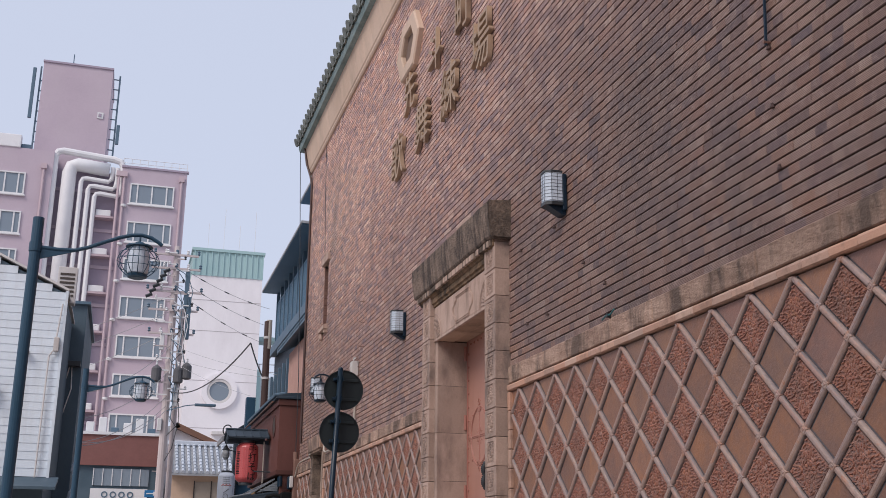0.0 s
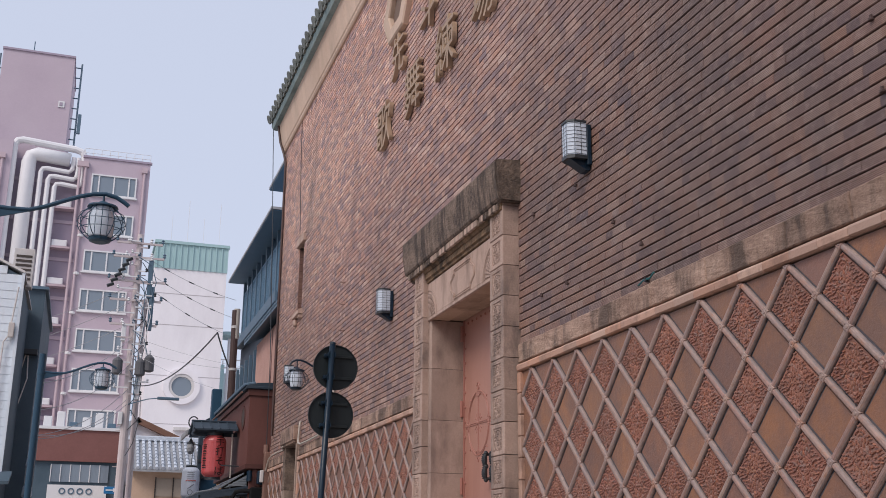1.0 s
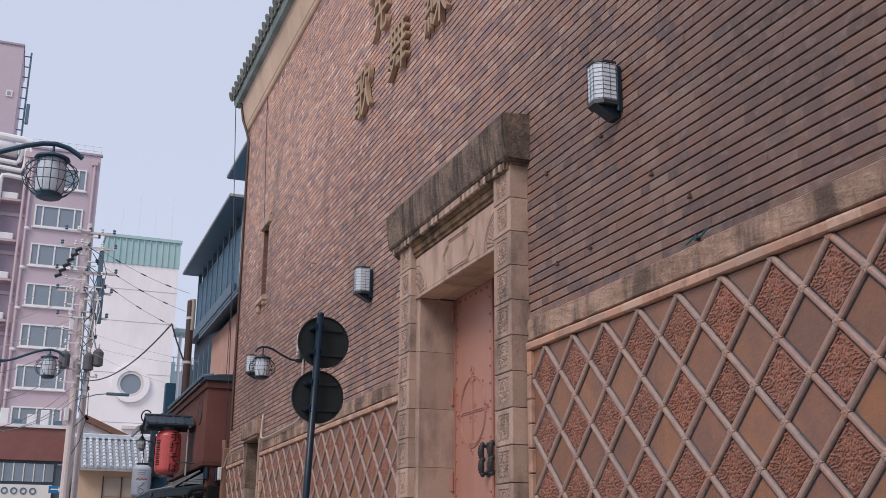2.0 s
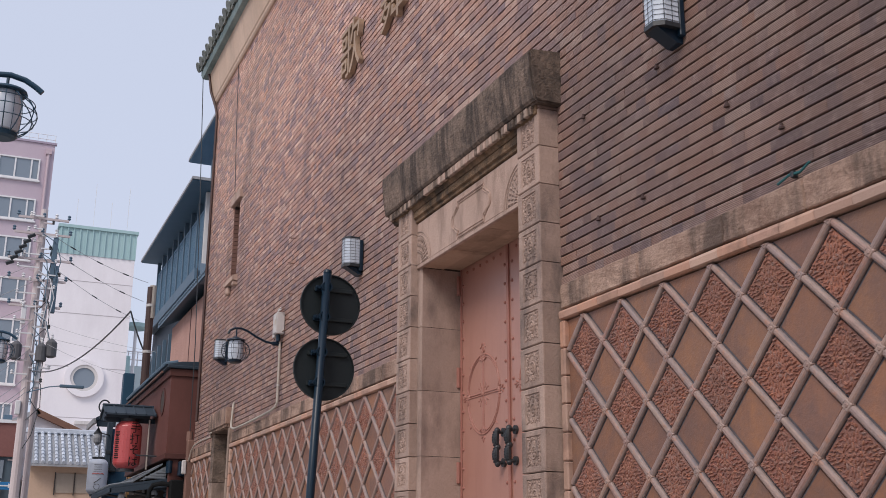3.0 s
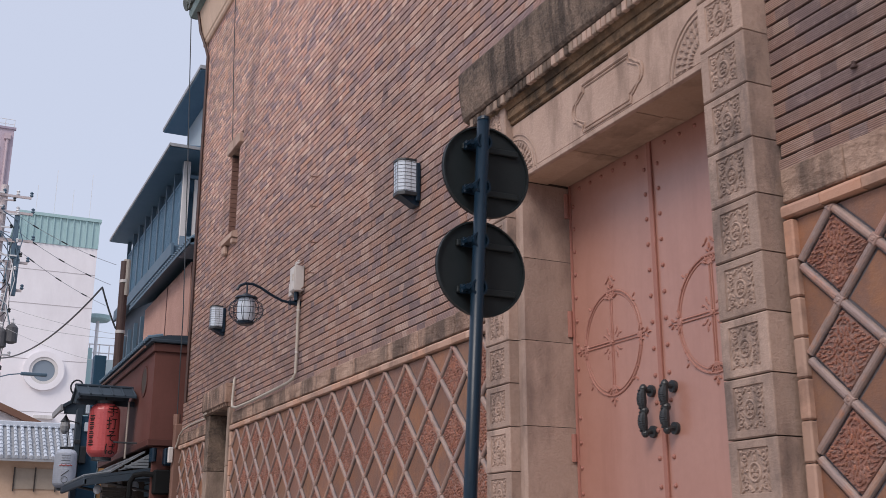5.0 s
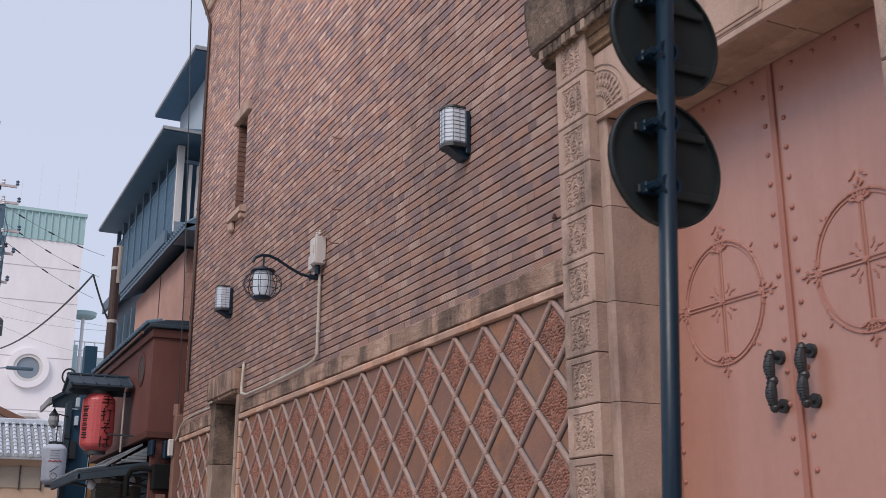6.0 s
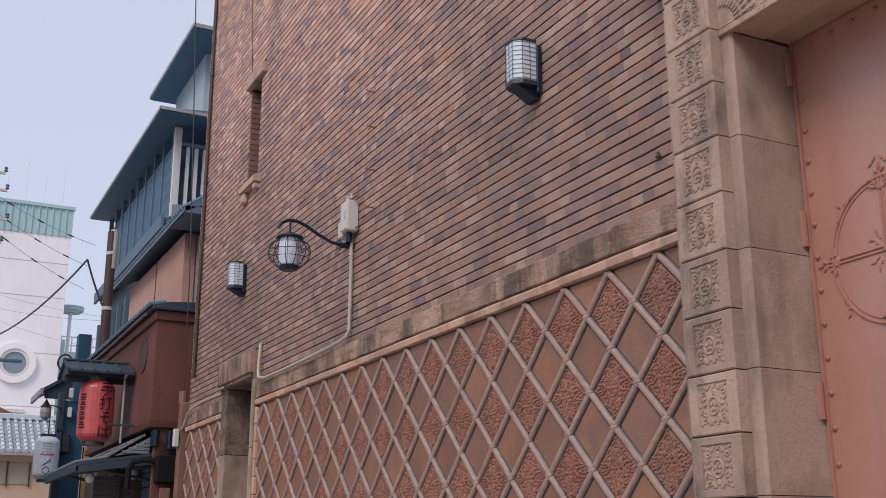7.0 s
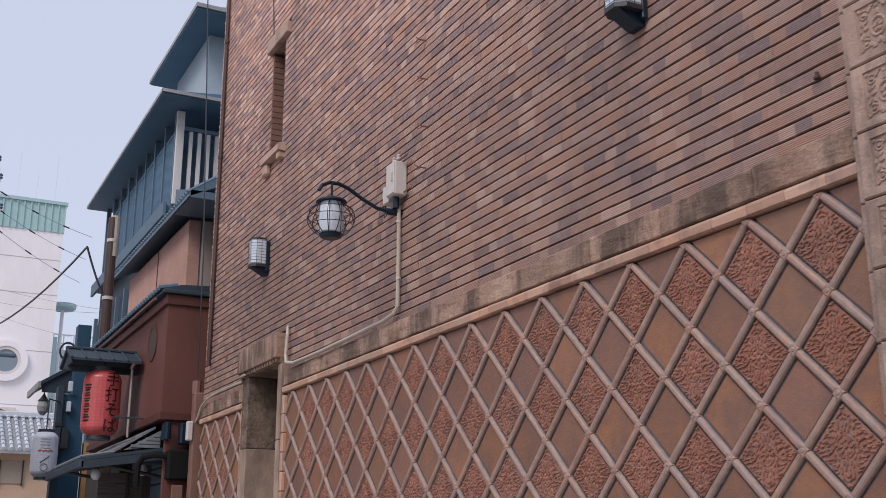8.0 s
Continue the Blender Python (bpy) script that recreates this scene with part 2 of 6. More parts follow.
RELIEF_TILE = surface("red_relief_tile", (0.26, 0.11, 0.08), (0.36, 0.175, 0.125), 0.5, 6.0, 60, 0.8, 0.008, 0.4, (0.17, 0.10, 0.082), 0.55, (3.2, 3.2, 3.2), 0.5, 0.66, spec=0.5,
                      pieces=[(0.27, 0.105, 0.073), (0.31, 0.122, 0.074), (0.22, 0.105, 0.09), (0.31, 0.142, 0.088), (0.26, 0.10, 0.072), (0.29, 0.125, 0.09), (0.20, 0.135, 0.12), (0.34, 0.125, 0.07)])
RIB = surface("mottled_ribs", (0.40, 0.27, 0.22), (0.23, 0.165, 0.145), 0.45, 12.0, 45, 0.5, 0.008, 0.35, (0.42, 0.185, 0.10), 0.65, (14, 14, 14), 0.53, 0.68, spec=0.5,
              mottle=0.8, pieces=[(0.51, 0.355, 0.29), (0.44, 0.245, 0.205), (0.45, 0.325, 0.27), (0.31, 0.225, 0.21), (0.40, 0.255, 0.195), (0.27, 0.205, 0.20)])
# Rib sides: their shade and the blue-grey glaze share one colour.
FLANK = surface("blue_grey_glaze_and_shade", (0.26, 0.205, 0.195), (0.37, 0.275, 0.235), 0.45, 9.0, 60, 0.4, 0.006, 0.3, (0.165, 0.15, 0.165), 0.65, (11, 11, 11), 0.44, 0.62, spec=0.5)
DOOR = surface("faded_red_paint", (0.385, 0.186, 0.142), (0.445, 0.23, 0.182), 0.34, 1.2, 18, 0.15, 0.003, 0.0, (0.32, 0.145, 0.112), 0.5, (7, 7, 0.8), 0.5, 0.75, spec=1.0)
DOOR_ORN = surface("red_paint_ornament", (0.32, 0.14, 0.11), (0.38, 0.175, 0.14), 0.5, 3, 40, 0.3, 0.004)
DOOR_STRAP = surface("worn_red_strapwork", (0.35, 0.165, 0.13), (0.42, 0.21, 0.17), 0.5, 6, 40, 0.3, 0.004)
IRON = surface("black_iron", (0.018, 0.022, 0.027), (0.035, 0.04, 0.046), 0.45, 3, 60, 0.3, 0.003, spec=0.5)
NAVY = surface("dark_blue_paint", (0.005, 0.017, 0.033), (0.008, 0.024, 0.044), 0.34, 1.5, 40, 0.1, 0.002, spec=0.35)
LAMP_BLUE = surface("blue_lamp_paint", (0.018, 0.058, 0.10), (0.024, 0.07, 0.12), 0.42, 1.5, 40, 0.1, 0.002, spec=0.4)
SIGN_BACK = surface("dark_grey_sign_back", (0.010, 0.016, 0.018), (0.017, 0.023, 0.026), 0.5, 3, 40, 0.1, 0.002)
BOX_GREY = surface("white_plastic_box", (0.50, 0.475, 0.465), (0.58, 0.555, 0.54), 0.5, 4, 50, 0.05, 0.002, stain=(0.4, 0.33, 0.28), stain_amt=0.4)
PIPE = surface("painted_conduit", (0.38, 0.34, 0.30), (0.50, 0.455, 0.40), 0.5, 4, 50, 0.1, 0.002)
COPPER = surface("brown_painted_pipe", (0.17, 0.095, 0.075), (0.23, 0.13, 0.10), 0.5, 3, 40, 0.1, 0.003)
DARKPIPE = surface("dark_brown_pipe", (0.06, 0.036, 0.032), (0.085, 0.05, 0.045), 0.5, 3, 40, 0.1, 0.003)
VERDIGRIS = surface("green_copper_gutter", (0.13, 0.19, 0.19), (0.30, 0.38, 0.38), 0.7, 2.0, 20, 0.4, 0.006)
ROOF_TILE = surface("old_green_roof_tile", (0.10, 0.115, 0.105), (0.19, 0.20, 0.18), 0.6, 3.0, 30, 0.5, 0.008, 0.4)
FROST = surface("frosted_glass", (0.54, 0.61, 0.70), (0.61, 0.68, 0.77), 0.25, 4, 20, 0.05, 0.002, spec=0.6)
OLD_JAMB = surface("grimy_sandstone", (0.30, 0.225, 0.18), (0.40, 0.30, 0.245), 0.9, 2.0, 40, 0.7, 0.01, 0.2, (0.12, 0.088, 0.072), 0.7, (3, 3, 1.4), 0.46, 0.66)
# Black paint of pipe and box, deepened for shade; also the shaded reveal.
BLACK_SHADE = surface("flat_black_and_shade", (0.008, 0.009, 0.010), (0.013, 0.014, 0.015), 0.85, 2, 30, 0.1, 0.003, spec=0.12)
SOFFIT = surface("ochre_soffit_stone", (0.42, 0.285, 0.205), (0.52, 0.37, 0.28), 0.9, 2.0, 40, 0.5, 0.008, 0.3, (0.13, 0.085, 0.06), 0.6, (3, 3, 3), 0.5, 0.7)
GROUND_M = surface("stone_paving", (0.36, 0.32, 0.29), (0.46, 0.41, 0.37), 0.85, 0.6, 14, 0.4, 0.01)

# ---- ground ----
bm = B()
box(bm, -700, 700, -700, 700, -0.3, 0.0)
tagged(part("ground", bm, GROUND_M, None), "grey stone-paved street and level ground around", "ground", kind="structure")

# ---- theatre ----
WX, Y0, Y1 = 3.73, -6.0, 22.11            # brick face, near and far end of the street front
COURSE, HEIGHT = 0.0672, 0.0580
BRICK_Z0, BRICK_Z1 = 3.125, 9.50
theatre = thing("theatre_building", "brown scratched-brick theatre with terracotta lattice dado and tiled roof", "building", (WX, 10.8, 0))
DOOR_Y = (9.86, 11.74)                   # large doorway
SIDE_Y = (19.22, 20.16)                  # small doorway
SLIT_Y, SLIT_Z = (19.55, 19.97), (5.58, 6.84)

# backing walls with the openings left out
bm = B()
bx0, bx1 = WX + 0.016, WX + 0.5
for y0, y1, z0, z1 in ((Y0, DOOR_Y[0], 0, 3.1), (DOOR_Y[1], SIDE_Y[0], 0, 3.1), (SIDE_Y[1], Y1 - 0.02, 0, 3.1), (Y0, DOOR_Y[0], 3.1, 3.84), (DOOR_Y[1], SIDE_Y[0], 3.1, 3.84),
                       (SIDE_Y[0], SIDE_Y[1], 3.21, 3.84), (SIDE_Y[1], Y1 - 0.02, 3.1, 3.84), (Y0, Y1 - 0.02, 3.84, SLIT_Z[0]), (Y0, SLIT_Y[0], SLIT_Z[0], SLIT_Z[1]),
                       (SLIT_Y[1], Y1 - 0.02, SLIT_Z[0], SLIT_Z[1]), (Y0, Y1 - 0.02, SLIT_Z[1], 10.2)):
    box(bm, bx0, bx1, y0, y1, z0, z1)
wall = part("wall", bm, MORTAR, theatre, "dark recessed mortar behind the bricks")
bm = B()
box(bm, bx1, 16, Y1 - 0.5, Y1 - 0.02, 0, 10.2)
box(bm, bx1, 16, Y0, Y0 + 0.5, 0, 10.2)
box(bm, 15.5, 16, Y0 + 0.5, Y1 - 0.5, 0, 10.2)
part("rear_wall", bm, MORTAR, theatre)

# stone band and terracotta moulding over the lattice
for y0, y1, lift in ((Y0, 9.46, 0.018), (12.15, 19.12, 0.03), (20.36, 22.06, 0.03)):
    y = y0
    while y < y1 - 0.05:
        w = min(random.choice((0.52, 0.66, 0.78, 0.6)), y1 - y)
        if y1 - y - w < 0.15:
            w = y1 - y
        if y + w > 1.5:
            bm = B()
            box(bm, WX - 0.035, bx0, y + 0.002, y + w - 0.002, 2.948 + lift, BRICK_Z0 + random.uniform(-0.004, 0.004), 0.007, 1)
            bmesh.ops.subdivide_edges(bm, edges=[e for e in bm.edges if e.calc_length() > 0.12 and abs(e.verts[0].co.x - e.verts[1].co.x) < 0.001], cuts=7, use_grid_fill=True)
            for v in bm.verts:
                if v.co.x < WX - 0.02:
                    v.co.x += 0.010 * noise.noise(v.co * 9.0) + 0.006 * noise.noise(v.co * 31.0)
            part("band_stone", bm, STONE, wall)
            y += w
        else:
            y += w
    n = round((y1 - y0) / 0.235)
    for k in range(n):
        a, b = y0 + (y1 - y0) * k / n, y0 + (y1 - y0) * (k + 1) / n
        if b < 1.5:
            continue
        bm = B()
        prism(bm, [(WX + 0.02, 2.876), (WX - 0.03, 2.876), (WX - 0.044, 2.882), (WX - 0.047, 2.918), (WX - 0.04, 2.932), (WX - 0.02, 2.935), (WX + 0.02, 2.935)], "y", a + 0.0015, b - 0.0015)
        for v in bm.verts:
            v.co.z += lift + random.uniform(-0.002, 0.002)
        part("moulding_piece", bm, TRIM, wall)

# lattice dado
PITCH, RISE = 0.4285, 0.417                 # distance of the crossings along the wall and upright
def diamond_mesh(name, material, relief):
    hy, hz = PITCH / 2 - 0.041, RISE / 2 - 0.040
    bm = B()
    front = -0.006 if relief else 0.0
    lo, mid, hi = ([bm.verts.new((x, a * k, b * k)) for a, b in ((-hy, 0), (0, -hz), (hy, 0), (0, hz))] for x, k in ((0.03, 1), (front + 0.004, 1), (front, 0.975)))
    for a, b in ((lo, mid), (mid, hi)):
        for k in range(4):
            bm.faces.new((a[k], a[(k + 1) % 4], b[(k + 1) % 4], b[k]))
    bm.faces.new(hi)
    if relief:
        rng = random.Random(7)
        for k in range(8):
            a = k * math.pi / 4
            dome(bm, 0.028 * math.cos(a), 0.028 * math.sin(a), a, 0.014, 0.009, 0.008, front)
        dome(bm, 0, 0, 0, 0.012, 0.012, 0.010, front)
        # close-packed scrolling leaves, mirrored four ways
        kept = []
        for k in range(2600):
            u, v = rng.uniform(0.0, hy), rng.uniform(0.0, hz)
            if u / hy + v / hz > 0.92 or u * u + v * v < 0.042 ** 2:
                continue
            if any((u - p) ** 2 + (v - q) ** 2 < 0.0165 ** 2 for p, q in kept):
                continue
            kept.append((u, v))
            a = 1.1 * math.sin(44 * u + 9 * v) + 0.8 * math.cos(38 * v - 12 * u) + math.atan2(v, u) + rng.uniform(-0.35, 0.35)
            la, lb, hh = rng.uniform(0.0115, 0.016), rng.uniform(0.0052, 0.0072), rng.uniform(0.006, 0.010)
            for sy in (-1, 1):
                for sz in (-1, 1):
                    dome(bm, sy * u, sz * v, a if sy * sz > 0 else -a, la, lb, hh, front)
    return to_mesh(name, bm, material)


plain_me, relief_me = diamond_mesh("plain_tile", PLAIN_TILE, False), diamond_mesh("relief_tile", RELIEF_TILE, True)
FACE = WX - 0.008
TOPZ = 2.884
dado = part("dado", box(B(), WX - 0.003, bx0, Y0, 9.46, 0.0, TOPZ), GROUT, theatre)
for y0, y1 in ((12.13, 19.12), (20.36, 22.06)):
    part("dado_backing", box(B(), WX - 0.003, bx0, y0, y1, 0.0, TOPZ), GROUT, theatre)
plinth = B()
for y0, y1 in ((Y0, 9.46), (12.15, 19.12), (20.36, 22.06)):
    box(plinth, WX - 0.06, WX - 0.003, y0, y1, 0.0, 0.74, 0.01)
part("plinth", plinth, STONE, theatre)


def clip(bm, y0, y1, z0, z1):
    for co, no in (((0, y0, 0), (0, -1, 0)), ((0, y1, 0), (0, 1, 0)), ((0, 0, z0), (0, 0, -1)), ((0, 0, z1), (0, 0, 1))):
        geom = bm.verts[:] + bm.edges[:] + bm.faces[:]
        cut = bmesh.ops.bisect_plane(bm, geom=geom, plane_co=co, plane_no=no, clear_outer=True)
        edges = [e for e in cut["geom_cut"] if isinstance(e, bmesh.types.BMEdge)]
        bmesh.ops.holes_fill(bm, edges=edges)


def rib(bm, flank, y0, z0, y1, z1):
    """A half-round rib from one crossing to the next."""
    d = Vector((0, y1 - y0, z1 - z0)).normalized()
    s = Vector((0, -d.z, d.y))
    a, b = Vector((FACE, y0, z0)) + d * 0.0225, Vector((FACE, y1, z1)) - d * 0.0225
    prof = [(-0.0195, 0.0), (-0.0188, 0.009), (-0.0145, 0.0165), (-0.006, 0.0215), (0.006, 0.0215), (0.0145, 0.0165), (0.0188, 0.009), (0.0195, 0.0)]
    lo, hi = ([bm.verts.new(p + s * u - Vector((h, 0, 0))) for u, h in prof] for p in (a, b))
    for k in range(2, 5):
        bm.faces.new((lo[k], lo[k + 1], hi[k + 1], hi[k]))
    for side in (prof[:3], prof[5:]):
        lo, hi = ([flank.verts.new(p + s * u - Vector((h, 0, 0))) for u, h in side] for p in (a, b))
        for k in range(2):
            flank.faces.new((lo[k], lo[k + 1], hi[k + 1], hi[k]))


def knot(bm, y, z):
    """A square boss over a crossing, with a small raised button."""
    ry, rz = 0.0325, 0.0315
    rows = [[bm.verts.new((x, y + a * ry * k, z + b * rz * k)) for a, b in ((-1, 0), (0, -1), (1, 0), (0, 1))] for x, k in ((FACE, 1), (FACE - 0.019, 1), (FACE - 0.0235, 0.8))]
    for p, q in zip(rows, rows[1:]):
        for k in range(4):
            bm.faces.new((p[k], p[(k + 1) % 4], q[(k + 1) % 4], q[k]))
    bm.faces.new(rows[2])
    dome(bm, y, z, 0, 0.013, 0.012, 0.004, FACE - 0.0235)


def lattice(y0, y1, tip, top, z0=0.74):
    half, rise = PITCH / 2, RISE / 2
    lo = int(math.floor((y0 - tip) / PITCH)) - 1
    hi = int(math.ceil((y1 - tip) / PITCH)) + 1
    edge_plain, ribs, flanks = B(), B(), B()
    for k in range(2 * lo, 2 * hi):
        for r in range(0, 11):
            if (k + r) % 2 == 0:
                continue
            y, z = tip + k * half, top - r * rise
            if z < z0 - rise or y < y0 - half or y > y1 + half:
                continue
            relief = r % 2 == 1
            inside = y - half > y0 - 0.01 and y + half < y1 + 0.01 and z + rise < top + 0.01 and z - rise > z0
            if inside:
                place("relief_tile" if relief else "plain_tile", relief_me if relief else plain_me, dado, (FACE, y, z))
            else:
                h, v = half - 0.041, rise - 0.040
                one = B()
                prism(one, [(y - h, z), (y, z - v), (y + h, z), (y, z + v)], "x", FACE, FACE + 0.03)
                clip(one, y0, y1, z0, top)
                if one.faces:
                    tmp = bpy.data.meshes.new("edge")
                    one.to_mesh(tmp)
                    edge_plain.from_mesh(tmp)
                    bpy.data.meshes.remove(tmp)
                one.free()
    for k in range(2 * lo, 2 * hi):
        for r in range(0, 11):
            if (k + r) % 2:
                continue
            y, z = tip + k * half, top - r * rise
            if y0 + 0.02 < y < y1 - 0.02 and z > z0:
                knot(ribs, y, z)
            if z > z0:
                for e in (-1, 1):
                    rib(ribs, flanks, y, z, y + e * half, z - rise)
    for one in (ribs, flanks):
        clip(one, y0 + 0.002, y1 - 0.002, z0, top - 0.002)
    part("rib_flank", flanks, FLANK, dado, "blue-grey glaze and shade along the rib sides", kind="stuff")
    part("edge_tile", edge_plain, PLAIN_TILE, dado, kind="stuff")
    part("lattice_rib", ribs, RIB, dado, "mottled grey and orange glazed ribs", kind="stuff")


lattice(2.3, 9.40, 5.765, TOPZ)
lattice(12.13, 19.06, 12.448, TOPZ + 0.012)
lattice(20.40, 22.06, 20.60, TOPZ + 0.012)
edge = B()
for y in (9.40, 19.06, 20.36):
    n = 12
    for k in range(n):
        z0, z1 = 0.74 + (TOPZ - 0.74) * k / n, 0.74 + (TOPZ - 0.74) * (k + 1) / n
        box(edge, FACE - 0.035, WX + 0.01, y, y + 0.06, z0 + 0.002, z1 - 0.002, 0.008)
part("edge_strip", edge, TRIM, dado, kind="stuff")

# large doorway: stone surround
surround = thing("door_surround", "carved sandstone door surround under a soot-stained stone hood", "door surround", (WX, 10.8, 0), kind="structure")
PF = WX - 0.15
def ornament(bm, y, z, s, x):
    """Low carving in a square panel of half size s: an oval wreath with a flower, scrolls and leaves to the corners."""
    h = 0.0085
    def leaf(bm, y, z, ang, a, b, h, x):
        dome(bm, y, z, ang, a * 1.2, b * 1.4, h, x)

    tube(bm, [(x - 0.001, y + 0.36 * s * math.cos(a), z - 0.08 * s + 0.42 * s * math.sin(a)) for a in np.linspace(0, 2 * math.pi, 17)], 0.075 * s, 5, caps=False)
    for k in range(5):
        a = k * math.tau / 5 + math.pi / 2
        leaf(bm, y + .15 * s * math.cos(a), z - .08 * s + .17 * s * math.sin(a), a, .12 * s, .08 * s, h, x)
    for e in (-1, 1):
        for f in (-1, 1):
            # scroll that leaves the wreath and curls into the corner
            pts = [(x, y + e * (0.66 + 0.20 * math.cos(a)) * s, z + f * (0.66 + 0.20 * math.sin(a)) * s) for a in np.linspace(-2.6, 2.4, 9)]
            tube(bm, pts, 0.062 * s, 5)
            leaf(bm, y + e * .66 * s, z + f * .66 * s, 0.6 * e * f, .11 * s, .08 * s, h, x)
            leaf(bm, y + e * .88 * s, z + f * .90 * s, 0.8 * e * f, .11 * s, .07 * s, h, x)
            leaf(bm, y + e * .36 * s, z + f * .80 * s, -0.9 * e * f, .17 * s, .075 * s, h, x)
            leaf(bm, y + e * .24 * s, z + f * .93 * s, 0.2 * e * f, .13 * s, .05 * s, h * 0.8, x)
            leaf(bm, y + e * .82 * s, z + f * .30 * s, 1.2 * e * f, .17 * s, .07 * s, h, x)
            leaf(bm, y + e * .58 * s, z + f * .30 * s, 2.3 * e * f, .13 * s, .05 * s, h * 0.8, x)
        leaf(bm, y + e * .62 * s, z, 0, .14 * s, .07 * s, h, x)
        leaf(bm, y + e * .90 * s, z, 1.57, .14 * s, .06 * s, h, x)
    leaf(bm, y, z + .56 * s, 1.57, .18 * s, .09 * s, h, x)
    leaf(bm, y, z + .84 * s, 0, .10 * s, .08 * s, h, x)
    leaf(bm, y, z - .72 * s, 1.57, .16 * s, .10 * s, h, x)


def block_mesh(w, h, depth):
    """A pilaster block with a sunk square panel of carving in its face."""
    bm = B()
    hy, hz, s = w / 2, h / 2 - 0.003, 0.098
    outer = [(-hy, -hz), (hy, -hz), (hy, hz), (-hy, hz)]
    inner = [(-s, -s), (s, -s), (s, s), (-s, s)]
    def vs(o, x):
        return [bm.verts.new((x, a, b)) for a, b in o]
    back, mid, front = vs(outer, depth), vs(outer, 0.006), vs([(a * (1 - .006 / hy), b * (1 - .006 / hz)) for a, b in outer], 0)
    lip, floor = vs(inner, 0), vs([(a * .97, b * .97) for a, b in inner], 0.008)
    for a, b in ((back, mid), (mid, front), (front, lip), (lip, floor)):
        for k in range(4):
            bm.faces.new((a[k], a[(k + 1) % 4], b[(k + 1) % 4], b[k]))
    bm.faces.new(floor)
    bm.faces.new(back)
    ornament(bm, 0, 0, s * 0.95, 0.008)
    return to_mesh("carved_block", bm, CARVED)


BH = 0.272
block_me = block_mesh(0.315, BH, WX + 0.02 - PF)
for yc in (9.648, 11.962):
    for k in range(-6, 9):
        z = 1.93 + BH * (k + 0.5)
        place("carved_block", block_me, surround, (PF, yc, z))
for yc in (9.648, 11.962):
    part("pilaster_base", box(B(), PF - 0.03, WX + 0.02, yc - 0.18, yc + 0.18, 0.0, 0.296, 0.01, 2), CARVED, surround)
    part("pilaster_head", box(B(), PF + 0.004, WX + 0.02, yc - 0.157, yc + 0.157, 4.381, 4.45), CARVED, surround)
for k in range(-6, 9):
    z = 1.93 + BH * (k + 0.5)
    part("rebate_strip", box(B(), PF + 0.03, WX + 0.02, 12.122, 12.165, z - BH / 2 + 0.003, z + BH / 2 - 0.003, 0.005), CARVED, surround)
# jambs with a moulded inner edge
jy = ((9.806, 9.862, 1), (11.738, 11.802, -1))
for a, b, e in jy:
    z = 0.0
    for top in (0.585, 1.125, 1.665, 2.205, 2.744, 3.283, 3.80):
        bm = B()
        inner = b if e > 0 else a
        outer = a if e > 0 else b
        prism(bm, [(PF + 0.07, outer), (PF + 0.07, inner - e * 0.016), (PF + 0.085, inner), (4.05, inner), (4.05, outer)], "z", z + 0.002, top - 0.002)
        part("jamb_stone", bm, JAMB, surround)
        z = top
# lintel
lin = B()
box(lin, PF + 0.055, 4.05, 9.806, 11.802, 3.83, 4.205, 0.004)
box(lin, PF + 0.052, PF + 0.086, 9.806, 11.802, 3.795, 3.829, 0.004)
lintel = part("lintel", lin, LINTEL, surround, "stone lintel with a carved plaque and shell fans")
for y0, y1 in ((9.865, 10.47), (10.476, 11.12), (11.126, 11.735)):
    for x0, x1 in ((PF + 0.088, 3.86), (3.866, 4.02)):
        z = 3.803 if x0 < 3.8 else 3.812
        part("soffit_stone", box(B(), x0, x1, y0, y1, z, 3.828, 0.002), SOFFIT, surround)
bm = B()
prism(bm, [(PF + 0.05, 4.21), (PF + 0.04, 4.215), (PF + 0.04, 4.24), (PF + 0.02, 4.25), (PF + 0.02, 4.305), (WX, 4.305), (WX, 4.21)], "y", 9.806, 11.802)
part("lintel_frieze", bm, RUSTY, surround)
LX = PF + 0.053
# plaque outline with bowed ends
def plaque(w, h):
    """Outline of a long panel with a round lobe and two shoulders at each end."""
    half = [(w * 0.68, h), (w * 0.685, h * 0.74), (w * 0.75, h * 0.66)]
    half += [(w - 0.052 + 0.052 * math.cos(a), 0.062 * math.sin(a)) for a in np.linspace(1.5, -1.5, 11)]
    half += [(w * 0.75, -h * 0.66), (w * 0.685, -h * 0.74), (w * 0.68, -h)]
    return half + [(-a, -b) for a, b in half]


pts = [Vector((LX, 10.70 + a, 4.0 + b)) for a, b in plaque(0.36, 0.15)]
part("plaque_moulding", tube(B(), pts + [pts[0]], 0.009, 6, caps=False), LINTEL, lintel)
pts = [Vector((LX, 10.70 + a, 4.0 + b)) for a, b in plaque(0.332, 0.128)]
part("plaque_moulding", tube(B(), pts + [pts[0]], 0.006, 6, caps=False), LINTEL, lintel)
